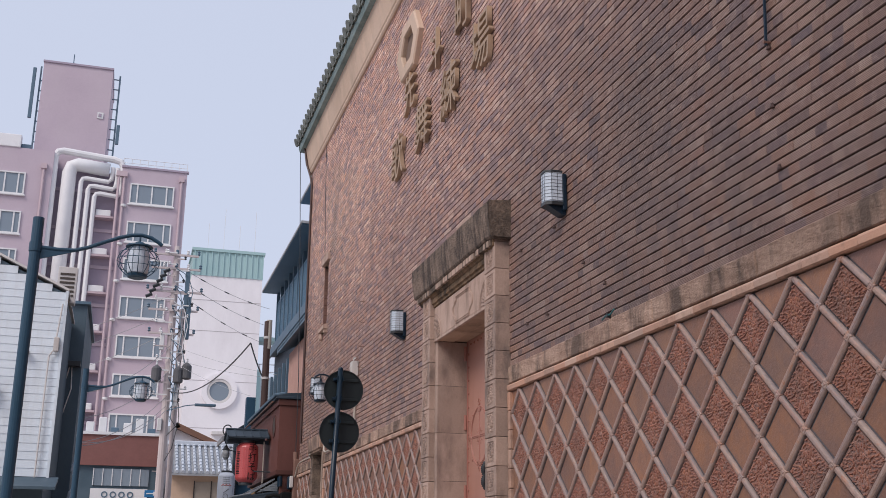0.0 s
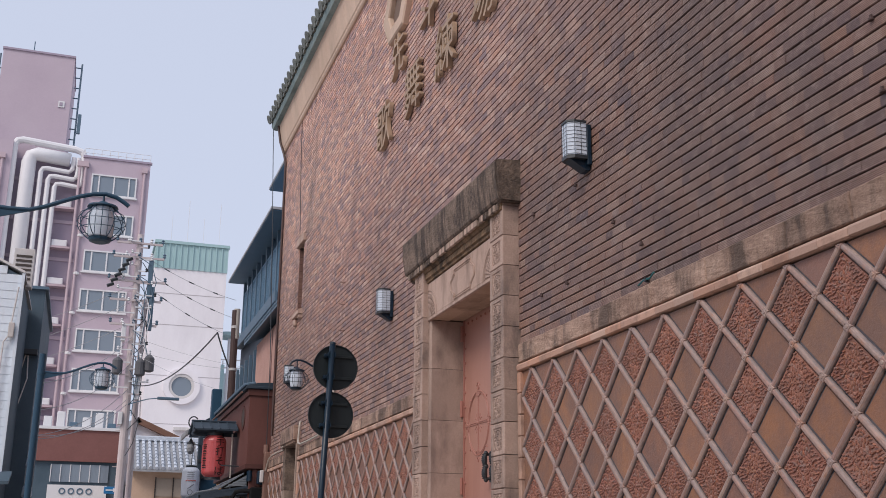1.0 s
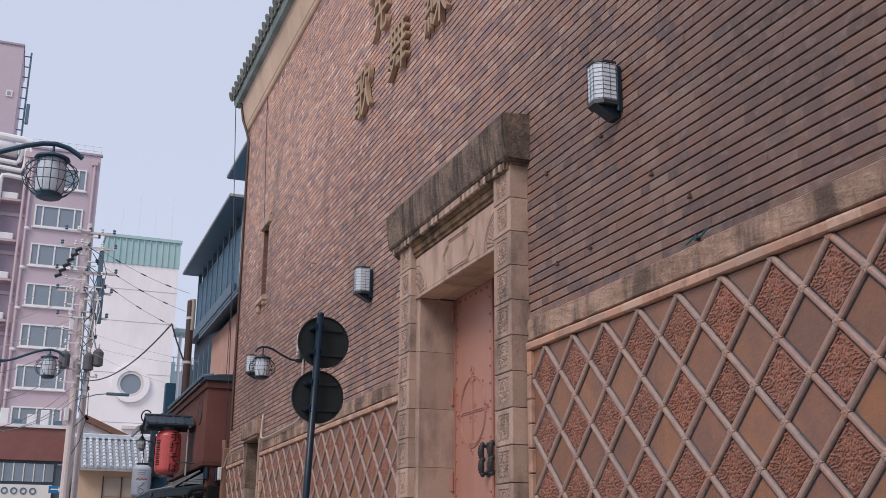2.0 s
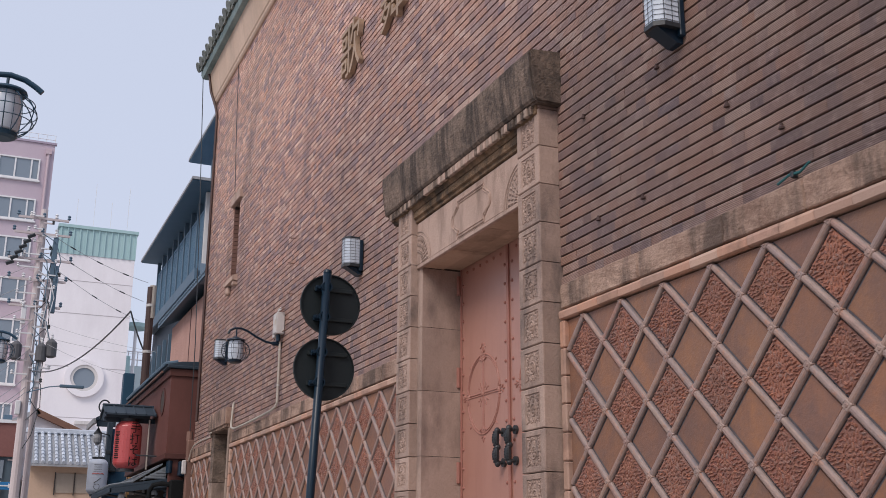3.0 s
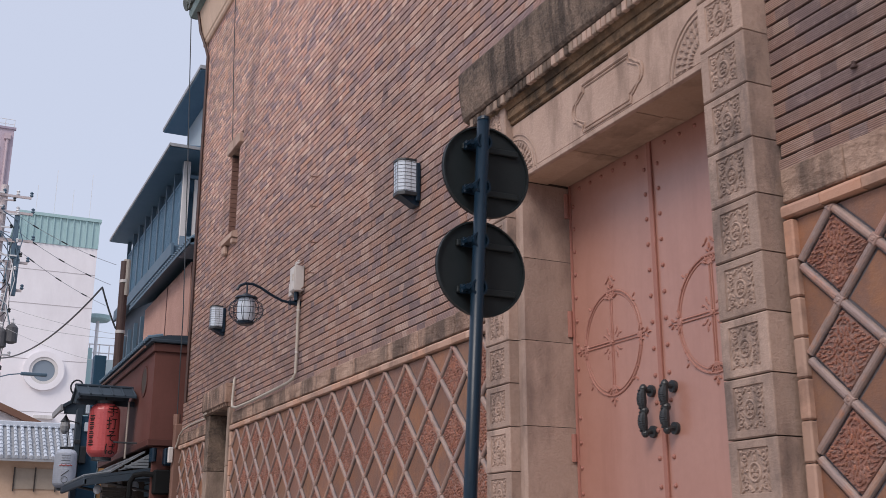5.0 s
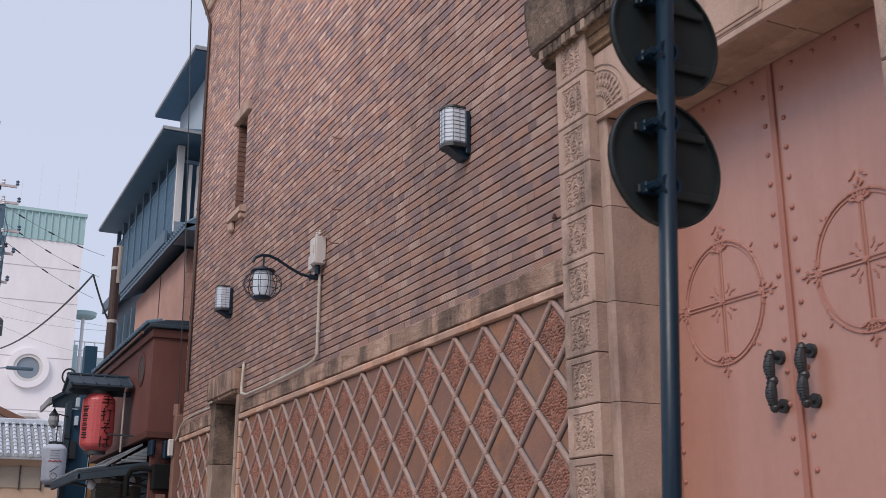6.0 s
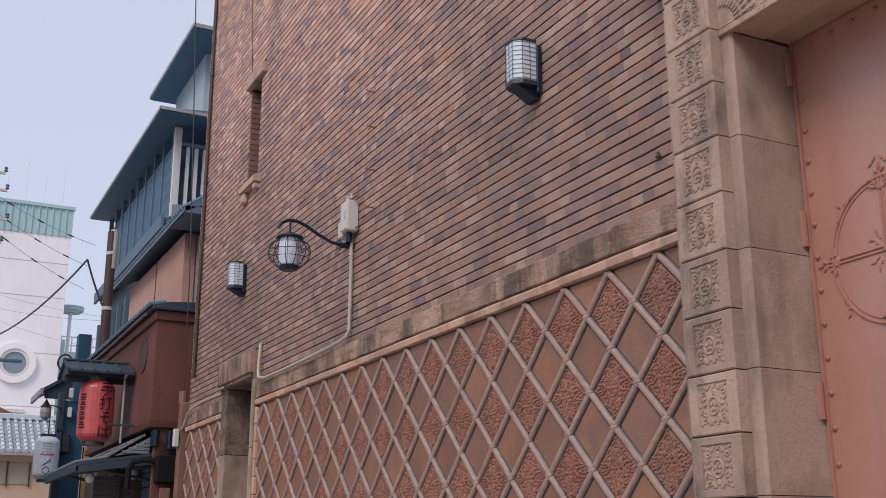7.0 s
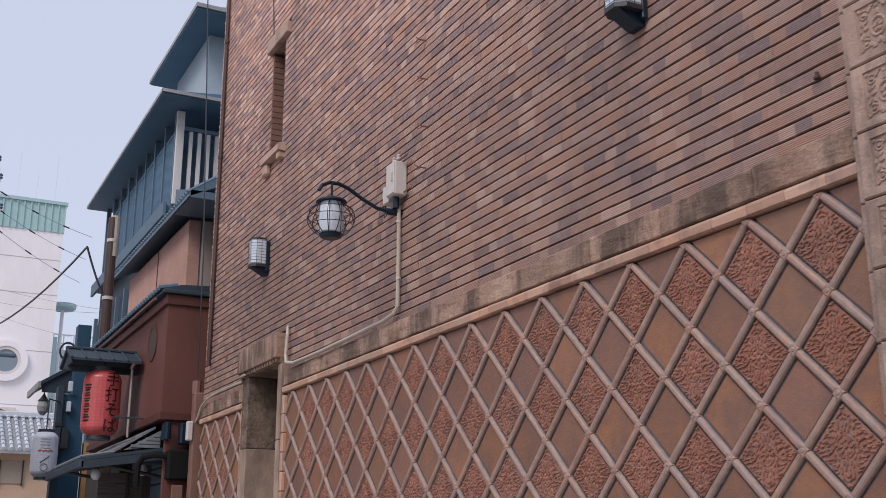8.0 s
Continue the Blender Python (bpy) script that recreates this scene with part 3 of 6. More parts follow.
for yc, e in ((11.79, -1), (9.82, 1)):
    bm = B()
    for k in range(9):
        a = math.radians(6 + 78 * k / 8)
        for r in (0.12, 0.17, 0.215):
            dome(bm, yc + e * r * math.cos(a) * 1.05, 3.825 + r * math.sin(a) * 1.1, a if e > 0 else math.pi - a, 0.024, 0.0045 + r * 0.04, 0.010, LX)
    for r in (0.255, 0.285):
        tube(bm, [(LX, yc + e * r * math.cos(math.radians(t)) * 1.05, 3.81 + r * math.sin(math.radians(t)) * 1.1) for t in range(0, 91, 9)], 0.006, 5)
    part("shell_fan", bm, JAMB, lintel)
# hood
hood = thing("door_hood", "heavy soot-black stone hood over the doorway", "stone hood", (WX, 10.8, 4.3), kind="structure")
bm = B()
prof = [(WX + 0.02, 4.40), (PF - 0.035, 4.40), (PF - 0.06, 4.43), (PF - 0.085, 4.62), (PF - 0.09, 4.76), (PF - 0.075, 4.785), (WX + 0.02, 4.80)]
prism(bm, prof, "y", 9.43, 12.33)
bmesh.ops.bisect_plane(bm, geom=bm.verts[:] + bm.edges[:] + bm.faces[:], plane_co=(0, 10.4, 0), plane_no=(0, 1, 0))
bmesh.ops.bevel(bm, geom=[e for e in bm.edges if len(e.link_faces) == 2 and e.calc_face_angle(0) > 0.6], offset=0.012, segments=2, affect="EDGES")
bmesh.ops.subdivide_edges(bm, edges=[e for e in bm.edges if e.calc_length() > 0.5], cuts=14, use_grid_fill=True)
for v in bm.verts:
    n = noise.noise_vector(v.co * 5.0)
    v.co += Vector((n.x * 0.008, n.y * 0.008, n.z * 0.006))
part("hood_block", bm, HOOD, hood)
bm = B()
prism(bm, [(WX + 0.02, 4.31), (PF + 0.015, 4.31), (PF + 0.0, 4.335), (PF - 0.012, 4.34), (PF - 0.012, 4.40), (WX + 0.02, 4.40)], "y", 9.50, 12.26)
part("bed_moulding", bm, RUSTY, hood)
n = 54
def dentil_mesh(material, depth):
    return to_mesh("dentil", box(B(), PF - depth, PF - 0.010, -0.0205, 0.0205, 4.338, 4.403, 0.005), material)


dentils = [dentil_mesh(LINTEL, 0.044), dentil_mesh(OLD_JAMB, 0.043), dentil_mesh(HOOD, 0.042), dentil_mesh(HOOD, 0.034)]
for k in range(n):
    if random.random() < 0.04:
        continue
    pick = random.choice((0, 0, 1, 1, 2)) if 6 < k < 38 else random.choice((1, 2, 2, 3))
    place("dentil", dentils[pick], hood, (0, 9.55 + (12.22 - 9.55) * k / (n - 1), 0))

# large doors
door = thing("door_1", "closed pair of faded red metal doors with rivets and round strapwork", "door", (4.03, 10.8, 0), kind="structure")
LEAF = 4.03
MID = 10.84
rivet_me = to_mesh("rivet", lathe(B(), [(0.0145, 0.0), (0.0125, 0.008), (0.005, 0.013)], seg=8), DOOR_ORN)
for v in rivet_me.vertices:
    v.co = Vector((-v.co.z, v.co.y, v.co.x))
for lo, hi, e in ((DOOR_Y[0], MID - 0.004, -1), (MID + 0.004, DOOR_Y[1], 1)):
    bm = B()
    box(bm, LEAF, LEAF + 0.06, lo + 0.003, hi - 0.003, 0.02, 3.825, 0.004)
    leaf = part("door_leaf", bm, DOOR, door, "faded red painted metal leaf")
    yc = MID + e * 0.47
    zc = 2.68
    orn = B()
    for rr, tr in ((0.0, 0.007), (0.02, 0.004)):
        tube(orn, [(LEAF - 0.002, yc + (0.298 - rr) * math.cos(a), zc + (0.322 - rr) * math.sin(a)) for a in np.linspace(0, 2 * math.pi, 49)], tr, 6, caps=False)
    for k in range(16):
        a = (k + 0.5) * math.pi / 8
        dome(orn, yc + 0.298 * math.cos(a), zc + 0.322 * math.sin(a), a, 0.009, 0.009, 0.014, LEAF)
    for a in range(4):
        t = a * math.pi / 2
        c, s = math.cos(t), math.sin(t)
        for w in (-0.009, 0.009):
            tube(orn, [(LEAF - 0.003, yc + r * c - w * s, zc + r * s + w * c) for r in (0.0, 0.15, 0.33)], 0.005, 5)
        # clamp where the arm meets the ring, trefoil beyond it, leaves round the middle
        for sg in (-1, 1):
            dome(orn, yc + 0.285 * c - sg * 0.045 * s, zc + 0.285 * s + sg * 0.045 * c, t + sg * 1.2, 0.03, 0.010, 0.014, LEAF)
            dome(orn, yc + 0.30 * c - sg * 0.03 * s, zc + 0.30 * s + sg * 0.03 * c, t + sg * 0.3, 0.022, 0.008, 0.012, LEAF)
            dome(orn, yc + 0.348 * c - sg * 0.018 * s, zc + 0.348 * s + sg * 0.018 * c, t + sg * 0.9, 0.018, 0.008, 0.012, LEAF)
            for r0, off, ang in ((0.055, 0.035, 0.75), (0.085, 0.05, 0.3), (0.05, 0.075, 1.25)):
                dome(orn, yc + r0 * c - sg * off * s, zc + r0 * s + sg * off * c, t + sg * ang, 0.016, 0.007, 0.006, LEAF)
        dome(orn, yc + 0.278 * c, zc + 0.278 * s, t, 0.022, 0.03, 0.012, LEAF)
        dome(orn, yc + 0.37 * c, zc + 0.37 * s, t, 0.022, 0.009, 0.012, LEAF)
        d = t + math.pi / 4
        dome(orn, yc + 0.335 * math.cos(d), zc + 0.355 * math.sin(d), d, 0.018, 0.007, 0.010, LEAF)
        dome(orn, yc + 0.31 * math.cos(d + 0.06), zc + 0.33 * math.sin(d + 0.06), d + 1.2, 0.014, 0.006, 0.010, LEAF)
    dome(orn, yc, zc, 0, 0.022, 0.022, 0.018, LEAF)
    for sg in (-1, 1):
        dome(orn, yc + sg * 0.02, zc + 0.405, 1.57 + sg * 0.6, 0.02, 0.008, 0.010, LEAF)
        dome(orn, yc + sg * 0.04, zc + 0.385, 1.57 + sg * 1.1, 0.018, 0.007, 0.010, LEAF)
    part("strapwork", orn, DOOR_STRAP, leaf, "raised iron ring with a scrolled cross", smooth=False)
    zs = [0.25 + 0.155 * k for k in range(23)]
    for y in (lo + 0.06 if e > 0 else lo + 0.045, hi - 0.045 if e > 0 else hi - 0.06):
        for z in zs:
            place("rivet", rivet_me, leaf, (LEAF, y, z))
    for k in range(1, 7):
        place("rivet", rivet_me, leaf, (LEAF, lo + (hi - lo) * k / 7, 3.765))
    hinge_y = hi - 0.004 if e > 0 else lo + 0.004
    for z in (3.67, 2.87, 2.08, 0.9):
        hb = B()
        tube(hb, [(LEAF - 0.03, hinge_y, z - 0.085), (LEAF - 0.03, hinge_y, z + 0.085)], 0.018, 8)
        box(hb, LEAF - 0.028, LEAF + 0.0, hinge_y - 0.012, hinge_y + 0.012, z - 0.08, z + 0.08)
        part("hinge", hb, DOOR_ORN, leaf, smooth=False)
    # cast handle
    hy = MID + e * 0.10
    hb = B()
    # two bowed, swelling halves between a middle ball and end knobs, with a row of beads along the outside
    steps = np.linspace(-1, 1, 25)
    def bow(t):
        return LEAF - 0.066 - 0.013 * abs(math.sin(math.pi * t))
    for a, b in zip(steps, steps[1:]):
        m = abs(math.sin(math.pi * (a + b) / 2))
        tube(hb, [(bow(a), hy, 2.22 + 0.125 * a), (bow(b), hy, 2.22 + 0.125 * b)], 0.015 + 0.014 * m, 10)
    for z, r in ((2.22, 0.027), (2.095, 0.024), (2.345, 0.024)):
        lathe(hb, [(r * 0.4, -r), (r * 0.86, -r * 0.5), (r, 0), (r * 0.86, r * 0.5), (r * 0.4, r)], (LEAF - 0.064, hy, z), 12)
    for z in (2.105, 2.335):
        tube(hb, [(LEAF - 0.062, hy, z), (LEAF - 0.03, hy, z), (LEAF, hy, z)], 0.014, 8)
        tube(hb, [(LEAF - 0.02, hy, z), (LEAF, hy, z)], 0.034, 14)
    for k in range(12):
        t = -0.9 + 0.8 * (k % 6) / 5 + (1.0 if k > 5 else 0.0)
        tube(hb, [(bow(t) - 0.030, hy, 2.22 + 0.125 * t), (bow(t) - 0.01, hy, 2.22 + 0.125 * t)], 0.0065, 6)
    part("door_handle", hb, IRON, leaf, "black cast-iron pull handle", smooth=False)
bm = B()
box(bm, LEAF - 0.016, LEAF + 0.0, MID - 0.018, MID + 0.018, 0.02, 3.825, 0.003)
part("cover_strip", bm, DOOR_ORN, door)
bm = B()
tube(bm, [(LEAF - 0.006, DOOR_Y[1] - 0.012, 0.02), (LEAF - 0.006, DOOR_Y[1] - 0.012, 3.82)], 0.010, 6)
part("side_bead", bm, DOOR_ORN, door)
bm = B()
box(bm, LEAF + 0.02, LEAF + 0.3, DOOR_Y[0] - 0.3, DOOR_Y[1] + 0.3, -0.05, 0.02)
part("threshold", bm, STONE, door)
part("door_backing", box(B(), LEAF + 0.08, LEAF + 0.2, DOOR_Y[0] - 0.2, DOOR_Y[1] + 0.2, 0.02, 3.95), IRON, door)

# small side doorway
side = thing("door_2", "deep stone side doorway with a dentilled lintel block", "doorway", (WX, 19.7, 0), kind="structure")
bm = B()
box(bm, WX - 0.11, WX + 0.5, 19.16, 20.40, 3.255, 3.50, 0.01, 2)
side_lintel = part("lintel", bm, STONE, side)
bm = B()
box(bm, WX - 0.095, WX + 0.02, -0.018, 0.018, 3.21, 3.262, 0.004)
tooth_me = to_mesh("dentil", bm, STONE)
for k in range(15):
    place("dentil", tooth_me, side_lintel, (0, 19.20 + 1.16 * k / 14, 0))
part("lintel_bed", box(B(), WX - 0.06, WX + 0.5, 19.16, 20.40, 3.205, 3.256), STONE, side)
for a, b in ((19.125, 19.228), (20.152, 20.35)):
    back = WX + (0.40 if a > 20 else 0.55)
    for z0, z1 in ((0, 0.9), (0.9, 1.66), (1.66, 2.47), (2.47, 3.20)):
        part("jamb_stone", box(B(), WX - 0.055, back, a, b, z0 + 0.002, z1 - 0.002, 0.006), HOOD if a > 20 and z1 > 3 else OLD_JAMB, side)
# Black strip standing in for the shade deep in the opening.
part("reveal_shade", box(B(), WX + 0.402, WX + 0.55, 20.17, 20.35, 0.0, 3.2), BLACK_SHADE, side)
part("side_door", box(B(), WX + 0.55, WX + 0.6, 19.2, 20.2, 0.02, 3.2), IRON, side, "dark door deep in the opening")

# slit window
slit = thing("window_1", "narrow slit window with pale stone head and worn sill", "window", (WX, 19.7, 5.5), kind="structure")
bm = B()
prism(bm, [(19.40, 6.84), (20.07, 6.84), (20.07, 6.97), (19.95, 7.0), (19.52, 7.0), (19.40, 6.97)], "x", WX - 0.05, WX + 0.3)
bmesh.ops.bevel(bm, geom=bm.edges[:], offset=0.008, segments=1, affect="EDGES")
part("window_head", bm, LINTEL, slit)
bm = B()
prism(bm, [(WX - 0.075, 5.50), (WX + 0.3, 5.47), (WX + 0.3, 5.66), (WX + 0.0, 5.60), (WX - 0.075, 5.57)], "y", 19.45, 20.07)
box(bm, WX - 0.06, WX + 0.01, 19.47, 19.57, 5.42, 5.49, 0.01)
box(bm, WX - 0.06, WX + 0.01, 19.90, 20.05, 5.36, 5.49, 0.02)
part("window_sill", bm, LINTEL, slit)
# Reveal bricks coloured dark to stand for shade in the slit.
SHADED_BRICK = surface("shaded_red_brick", (0.15, 0.08, 0.065), (0.22, 0.125, 0.10), 0.85, 3.0, 40, 0.5, 0.006, 0.5)
reveal_me = to_mesh("reveal_brick", box(B(), WX + 0.004, WX + 0.32, -0.03, 0.0, 0.002, COURSE - 0.003, 0.003), SHADED_BRICK)
for k in range(18):
    place("reveal_brick", reveal_me, slit, (0, SLIT_Y[1] - 0.002, SLIT_Z[0] + k * COURSE))
    place("reveal_brick", reveal_me, slit, (0, SLIT_Y[0] + 0.032, SLIT_Z[0] + k * COURSE))
part("pane", box(B(), WX + 0.32, WX + 0.33, SLIT_Y[0] - 0.05, SLIT_Y[1] + 0.05, SLIT_Z[0] - 0.05, SLIT_Z[1] + 0.05), glass_material("dark_pane", (0.03, 0.035, 0.04)), slit)

# cornice, gutter and roof
bm = B()
corn_prof = [(WX + 0.02, 9.50), (WX - 0.03, 9.50), (WX - 0.05, 9.53), (WX - 0.05, 9.58), (WX - 0.065, 9.60), (WX - 0.14, 10.06), (WX - 0.15, 10.12), (WX + 0.02, 10.12)]
n = 44
for k in range(n):
    a, b = Y0 + (Y1 + 0.1 - Y0) * k / n, Y0 + (Y1 + 0.1 - Y0) * (k + 1) / n
    if b < 6:
        continue
    one = B()
    prism(one, corn_prof, "y", a + 0.003, b - 0.003)
    part("cornice_block", one, CORNICE, theatre)
bm = B()
for k in range(int((Y1 - 6) / 0.09)):
    y = 6 + 0.09 * k
    tube(bm, [(WX - 0.042, y, 9.54), (WX - 0.05, y + 0.085, 9.57)], 0.007, 5)
part("rope_moulding", bm, CORNICE, theatre, kind="stuff")
bm = B()
prism(bm, [(WX - 0.15, 10.12), (WX - 0.24, 10.13), (WX - 0.27, 10.20), (WX - 0.27, 10.27), (WX - 0.22, 10.27), (WX + 0.1, 10.20)], "y", Y0, Y1 + 0.36)
part("gutter", bm, VERDIGRIS, theatre, "green weathered copper gutter")
bm = B()
prism(bm, [(WX - 0.24, 10.275), (WX - 0.24, 10.30), (10, 13.9), (16, 10.3), (16, 10.27)], "y", Y0, Y1 + 0.38)
roof = part("roof", bm, ROOF_TILE, theatre)
slope = (13.9 - 10.30) / (10 - WX + 0.24)
bm = B()
tube(bm, [(WX - 0.33, 0, 10.345), (WX + 0.2, 0, 10.345 + 0.53 * slope), (WX + 1.2, 0, 10.345 + 1.53 * slope)], 0.085, 10)
tube(bm, [(WX - 0.345, 0, 10.345), (WX - 0.32, 0, 10.355)], 0.098, 12)
cover_me = to_mesh("cover_tile", bm, ROOF_TILE)
bm = B()
prism(bm, [(-0.08, 10.25), (-0.04, 10.235), (0.04, 10.235), (0.08, 10.25), (0.08, 10.30), (-0.08, 10.30)], "x", WX - 0.31, WX + 0.4)
pan_me = to_mesh("pan_tile", bm, ROOF_TILE)
k = 0
y = Y1 + 0.36
while y > 6:
    place("cover_tile", cover_me, roof, (0, y, random.uniform(-0.008, 0.008)))
    place("pan_tile", pan_me, roof, (0, y - 0.145, random.uniform(-0.006, 0.006)))
    y -= 0.29

# ---- letters and emblem on the theatre ----
LETTER = surface("gilt_brown_letters", (0.32, 0.22, 0.15), (0.41, 0.29, 0.20), 0.6, 2, 40, 0.3, 0.004, 0.2, (0.2, 0.13, 0.09), 0.4)


def glyph_mesh(text, size, depth, material):
    """A solid character, centred, facing -x."""
    cu = bpy.data.curves.new("glyph", "FONT")
    cu.body, cu.size, cu.extrude, cu.align_x, cu.align_y = text, size, depth / 2, "CENTER", "CENTER"
    cu.resolution_u, cu.offset = 3, 0.0
    ob = new("glyph", cu)
    bpy.context.view_layer.update()
    me = bpy.data.meshes.new_from_object(ob.evaluated_get(bpy.context.evaluated_depsgraph_get()))
    bpy.data.objects.remove(ob)
    xs = [v.co.x for v in me.vertices] or [0]
    ys = [v.co.y for v in me.vertices] or [0]
    cx, cy = (min(xs) + max(xs)) / 2, (min(ys) + max(ys)) / 2
    for v in me.vertices:
        v.co = Vector((-v.co.z, -(v.co.x - cx), v.co.y - cy))
    me.materials.clear()
    me.materials.append(material)
    return me


LETTERS = [("歌", 13.96, 6.91, 0.74), ("舞", 12.65, 6.90, 0.74), ("練", 11.42, 6.87, 0.74), ("場", 10.20, 6.90, 0.74),
           ("先", 13.32, 7.66, 0.66), ("斗", 12.08, 7.69, 0.66), ("町", 10.86, 7.67, 0.66)]
for ch, y, z, s in LETTERS:
    ob = place("letter", glyph_mesh(ch, s * 0.96, 0.055, LETTER), None, (WX - 0.04, y, z))
    tagged(ob, "raised brown character of the theatre name on brick", "sign letter", "letters on the wall")
bm = B()
hexo = [(0.64, 0), (0.35, 0.44), (-0.35, 0.44), (-0.64, 0), (-0.35, -0.44), (0.35, -0.44)]
def hex_ring(bm, so, si, x0, x1, yc, zc):
    rows = []
    for a, b in hexo:
        rows.append([bm.verts.new((x, yc + a * s, zc + b * s)) for x, s in ((x1, so), (x0 + 0.02, so), (x0, so * 0.95), (x0, si * 1.05), (x0 + 0.02, si), (x1, si))])
    for k in range(6):
        p, q = rows[k], rows[(k + 1) % 6]
        for j in range(5):
            bm.faces.new((p[j], p[j + 1], q[j + 1], q[j]))


hex_ring(bm, 0.96, 0.54, WX - 0.085, WX + 0.03, 13.42, 8.40)
emblem = thing("wall_emblem", "pale terracotta hexagonal vent frame on the brick wall", "wall emblem", (WX, 13.42, 8.40))
part("emblem_frame", bm, CORNICE, emblem)
bm = B()
prism(bm, [(13.42 + a * 0.57, 8.40 + b * 0.57) for a, b in hexo], "x", WX - 0.012, WX + 0.01)
# Flat back coloured dark to stand for shade in the hole.
part("emblem_back", bm, surface("shaded_vent", (0.16, 0.11, 0.09), (0.2, 0.14, 0.11), 0.9), emblem)

# ---- wall lamps: frosted box with a wire grid ----
def wall_lamp():
    lamp = thing("wall_lamp", "frosted white box lamp with black wire grid on brick wall", "wall lamp", group="wall lamps")
    out = [(-0.23, -0.05), (-0.23, 0.05), (-0.17, 0.097), (-0.05, 0.097), (-0.05, -0.097), (-0.17, -0.097)]
    bm = B()
    prism(bm, out, "z", 0.02, 0.345)
    bmesh.ops.bevel(bm, geom=bm.edges[:], offset=0.008, segments=2, affect="EDGES")
    shade = part("shade", bm, FROST, lamp, "frosted white glass")
    big = [(x * 1.015 - 0.001, y * 1.02) for x, y in out]
    for k in range(9):
        z = 0.035 + 0.295 * k / 8
        pts = [(x, y, z) for x, y in [(-0.05, 0.1)] + [big[i] for i in (2, 1, 0, 5)] + [(-0.05, -0.1)]]
        part("wire", tube(B(), pts, 0.0018, 4), IRON, shade)
    for x, y in ((-0.235, -0.051), (-0.235, 0.051), (-0.174, 0.1), (-0.174, -0.1), (-0.11, 0.1), (-0.11, -0.1), (-0.235, 0.0)):
        part("wire", tube(B(), [(x, y, 0.02), (x, y, 0.345)], 0.0018, 4), IRON, shade)
    bm = B()
    prism(bm, [(x * 1.03, y * 1.06) for x, y in out], "z", -0.01, 0.022)
    part("bottom_rim", bm, IRON, lamp)
    bm = B()
    prism(bm, [(x * 1.02, y * 1.04) for x, y in out], "z", 0.343, 0.362)
    part("top_rim", bm, IRON, lamp)
    bm = B()
    box(bm, -0.05, -0.006, -0.10, 0.10, -0.06, 0.33, 0.006)
    prism(bm, [(-0.21, -0.008), (-0.05, -0.10), (-0.006, -0.10), (-0.006, 0.0), (-0.05, 0.0)], "y", -0.06, 0.06)
    part("back_plate", bm, NAVY, lamp)
    return lamp


lamp = wall_lamp()
for y, z in ((13.57, 4.25), (19.87, 4.315)):
    copy_thing(lamp, pose(WX - 0.001, y, z) @ Matrix.Scale(0.84, 4))
lamp.matrix_basis = pose(WX - 0.001, 8.09, 4.298) @ Matrix.Scale(0.84, 4)

# ---- caged lanterns ----
def caged_lantern(owner, c, s=1.0, NAVY=NAVY):
    """Cap, ribbed shade, foot and wire cage; c is the middle of the shade, s its scale."""
    x, y, z = c
    def turned(prof):
        return lathe(B(), [(r * s, h * s) for r, h in prof], c, 20)
    part("cap", turned([(0.012, 0.175), (0.03, 0.17), (0.06, 0.15), (0.112, 0.135), (0.118, 0.122), (0.08, 0.118)]), NAVY, owner)
    prof = []
    for k in range(25):
        t = k / 24
        prof.append((0.074 + 0.02 * math.sin(math.pi * (0.2 + 0.7 * t)) + (0.002 if k % 2 else 0.0), -0.12 + 0.24 * t))
    shade = part("shade", turned(prof), FROST, owner, "frosted white ribbed shade", smooth=True)
    part("foot", turned([(0.055, -0.16), (0.08, -0.15), (0.088, -0.128), (0.07, -0.118)]), NAVY, owner)
    for k in range(12):
        a = k * math.pi / 6
        pts = []
        for j in range(9):
            t = j / 8
            r = s * (0.085 + 0.095 * math.sin(math.pi * t) ** 0.8)
            pts.append((x + r * math.cos(a), y + r * math.sin(a), z + s * (-0.135 + 0.255 * t)))
        part("cage_wire", tube(B(), pts, 0.0035 * s, 5), NAVY, owner)
    for h, r in ((0.06, 0.165), (0.0, 0.18), (-0.06, 0.165)):
        pts = [(x + s * r * math.cos(a), y + s * r * math.sin(a), z + s * h) for a in np.linspace(0, 2 * math.pi, 25)]
        part("cage_ring", tube(B(), pts, 0.003 * s, 5, caps=False), NAVY, owner)
    for k in range(6):
        a = k * math.pi / 3
        pts = [(x + s * r * math.cos(a), y + s * r * math.sin(a), z + s * h) for r, h in ((0.090, -0.12), (0.098, 0.0), (0.092, 0.12))]
        part("shade_bar", tube(B(), pts, 0.0022 * s, 4), NAVY, shade)


bracket_lamp = thing("bracket_lantern", "caged lantern hanging from a dark gooseneck bracket on brick", "wall lantern", (WX, 16.55, 4.0))
LC = (3.139, 16.555, 3.856)
pts = [(WX, 16.58, 3.985), (3.62, 16.58, 3.985), (3.52, 16.58, 4.0), (3.40, 16.575, 4.05), (3.28, 16.57, 4.115), (3.20, 16.565, 4.14), (3.12, 16.56, 4.137), (3.06, 16.56, 4.105), (3.035, 16.555, 4.06)]
part("gooseneck", tube(B(), pts, 0.015, 8), NAVY, bracket_lamp)
part("wall_boss", tube(B(), [(WX, 16.58, 3.985), (3.60, 16.58, 3.985)], 0.026, 10), NAVY, bracket_lamp)
part("hanger", tube(B(), [(3.139, 16.555, 4.138), (3.139, 16.555, 4.02)], 0.009, 6), NAVY, bracket_lamp)
caged_lantern(bracket_lamp, LC)

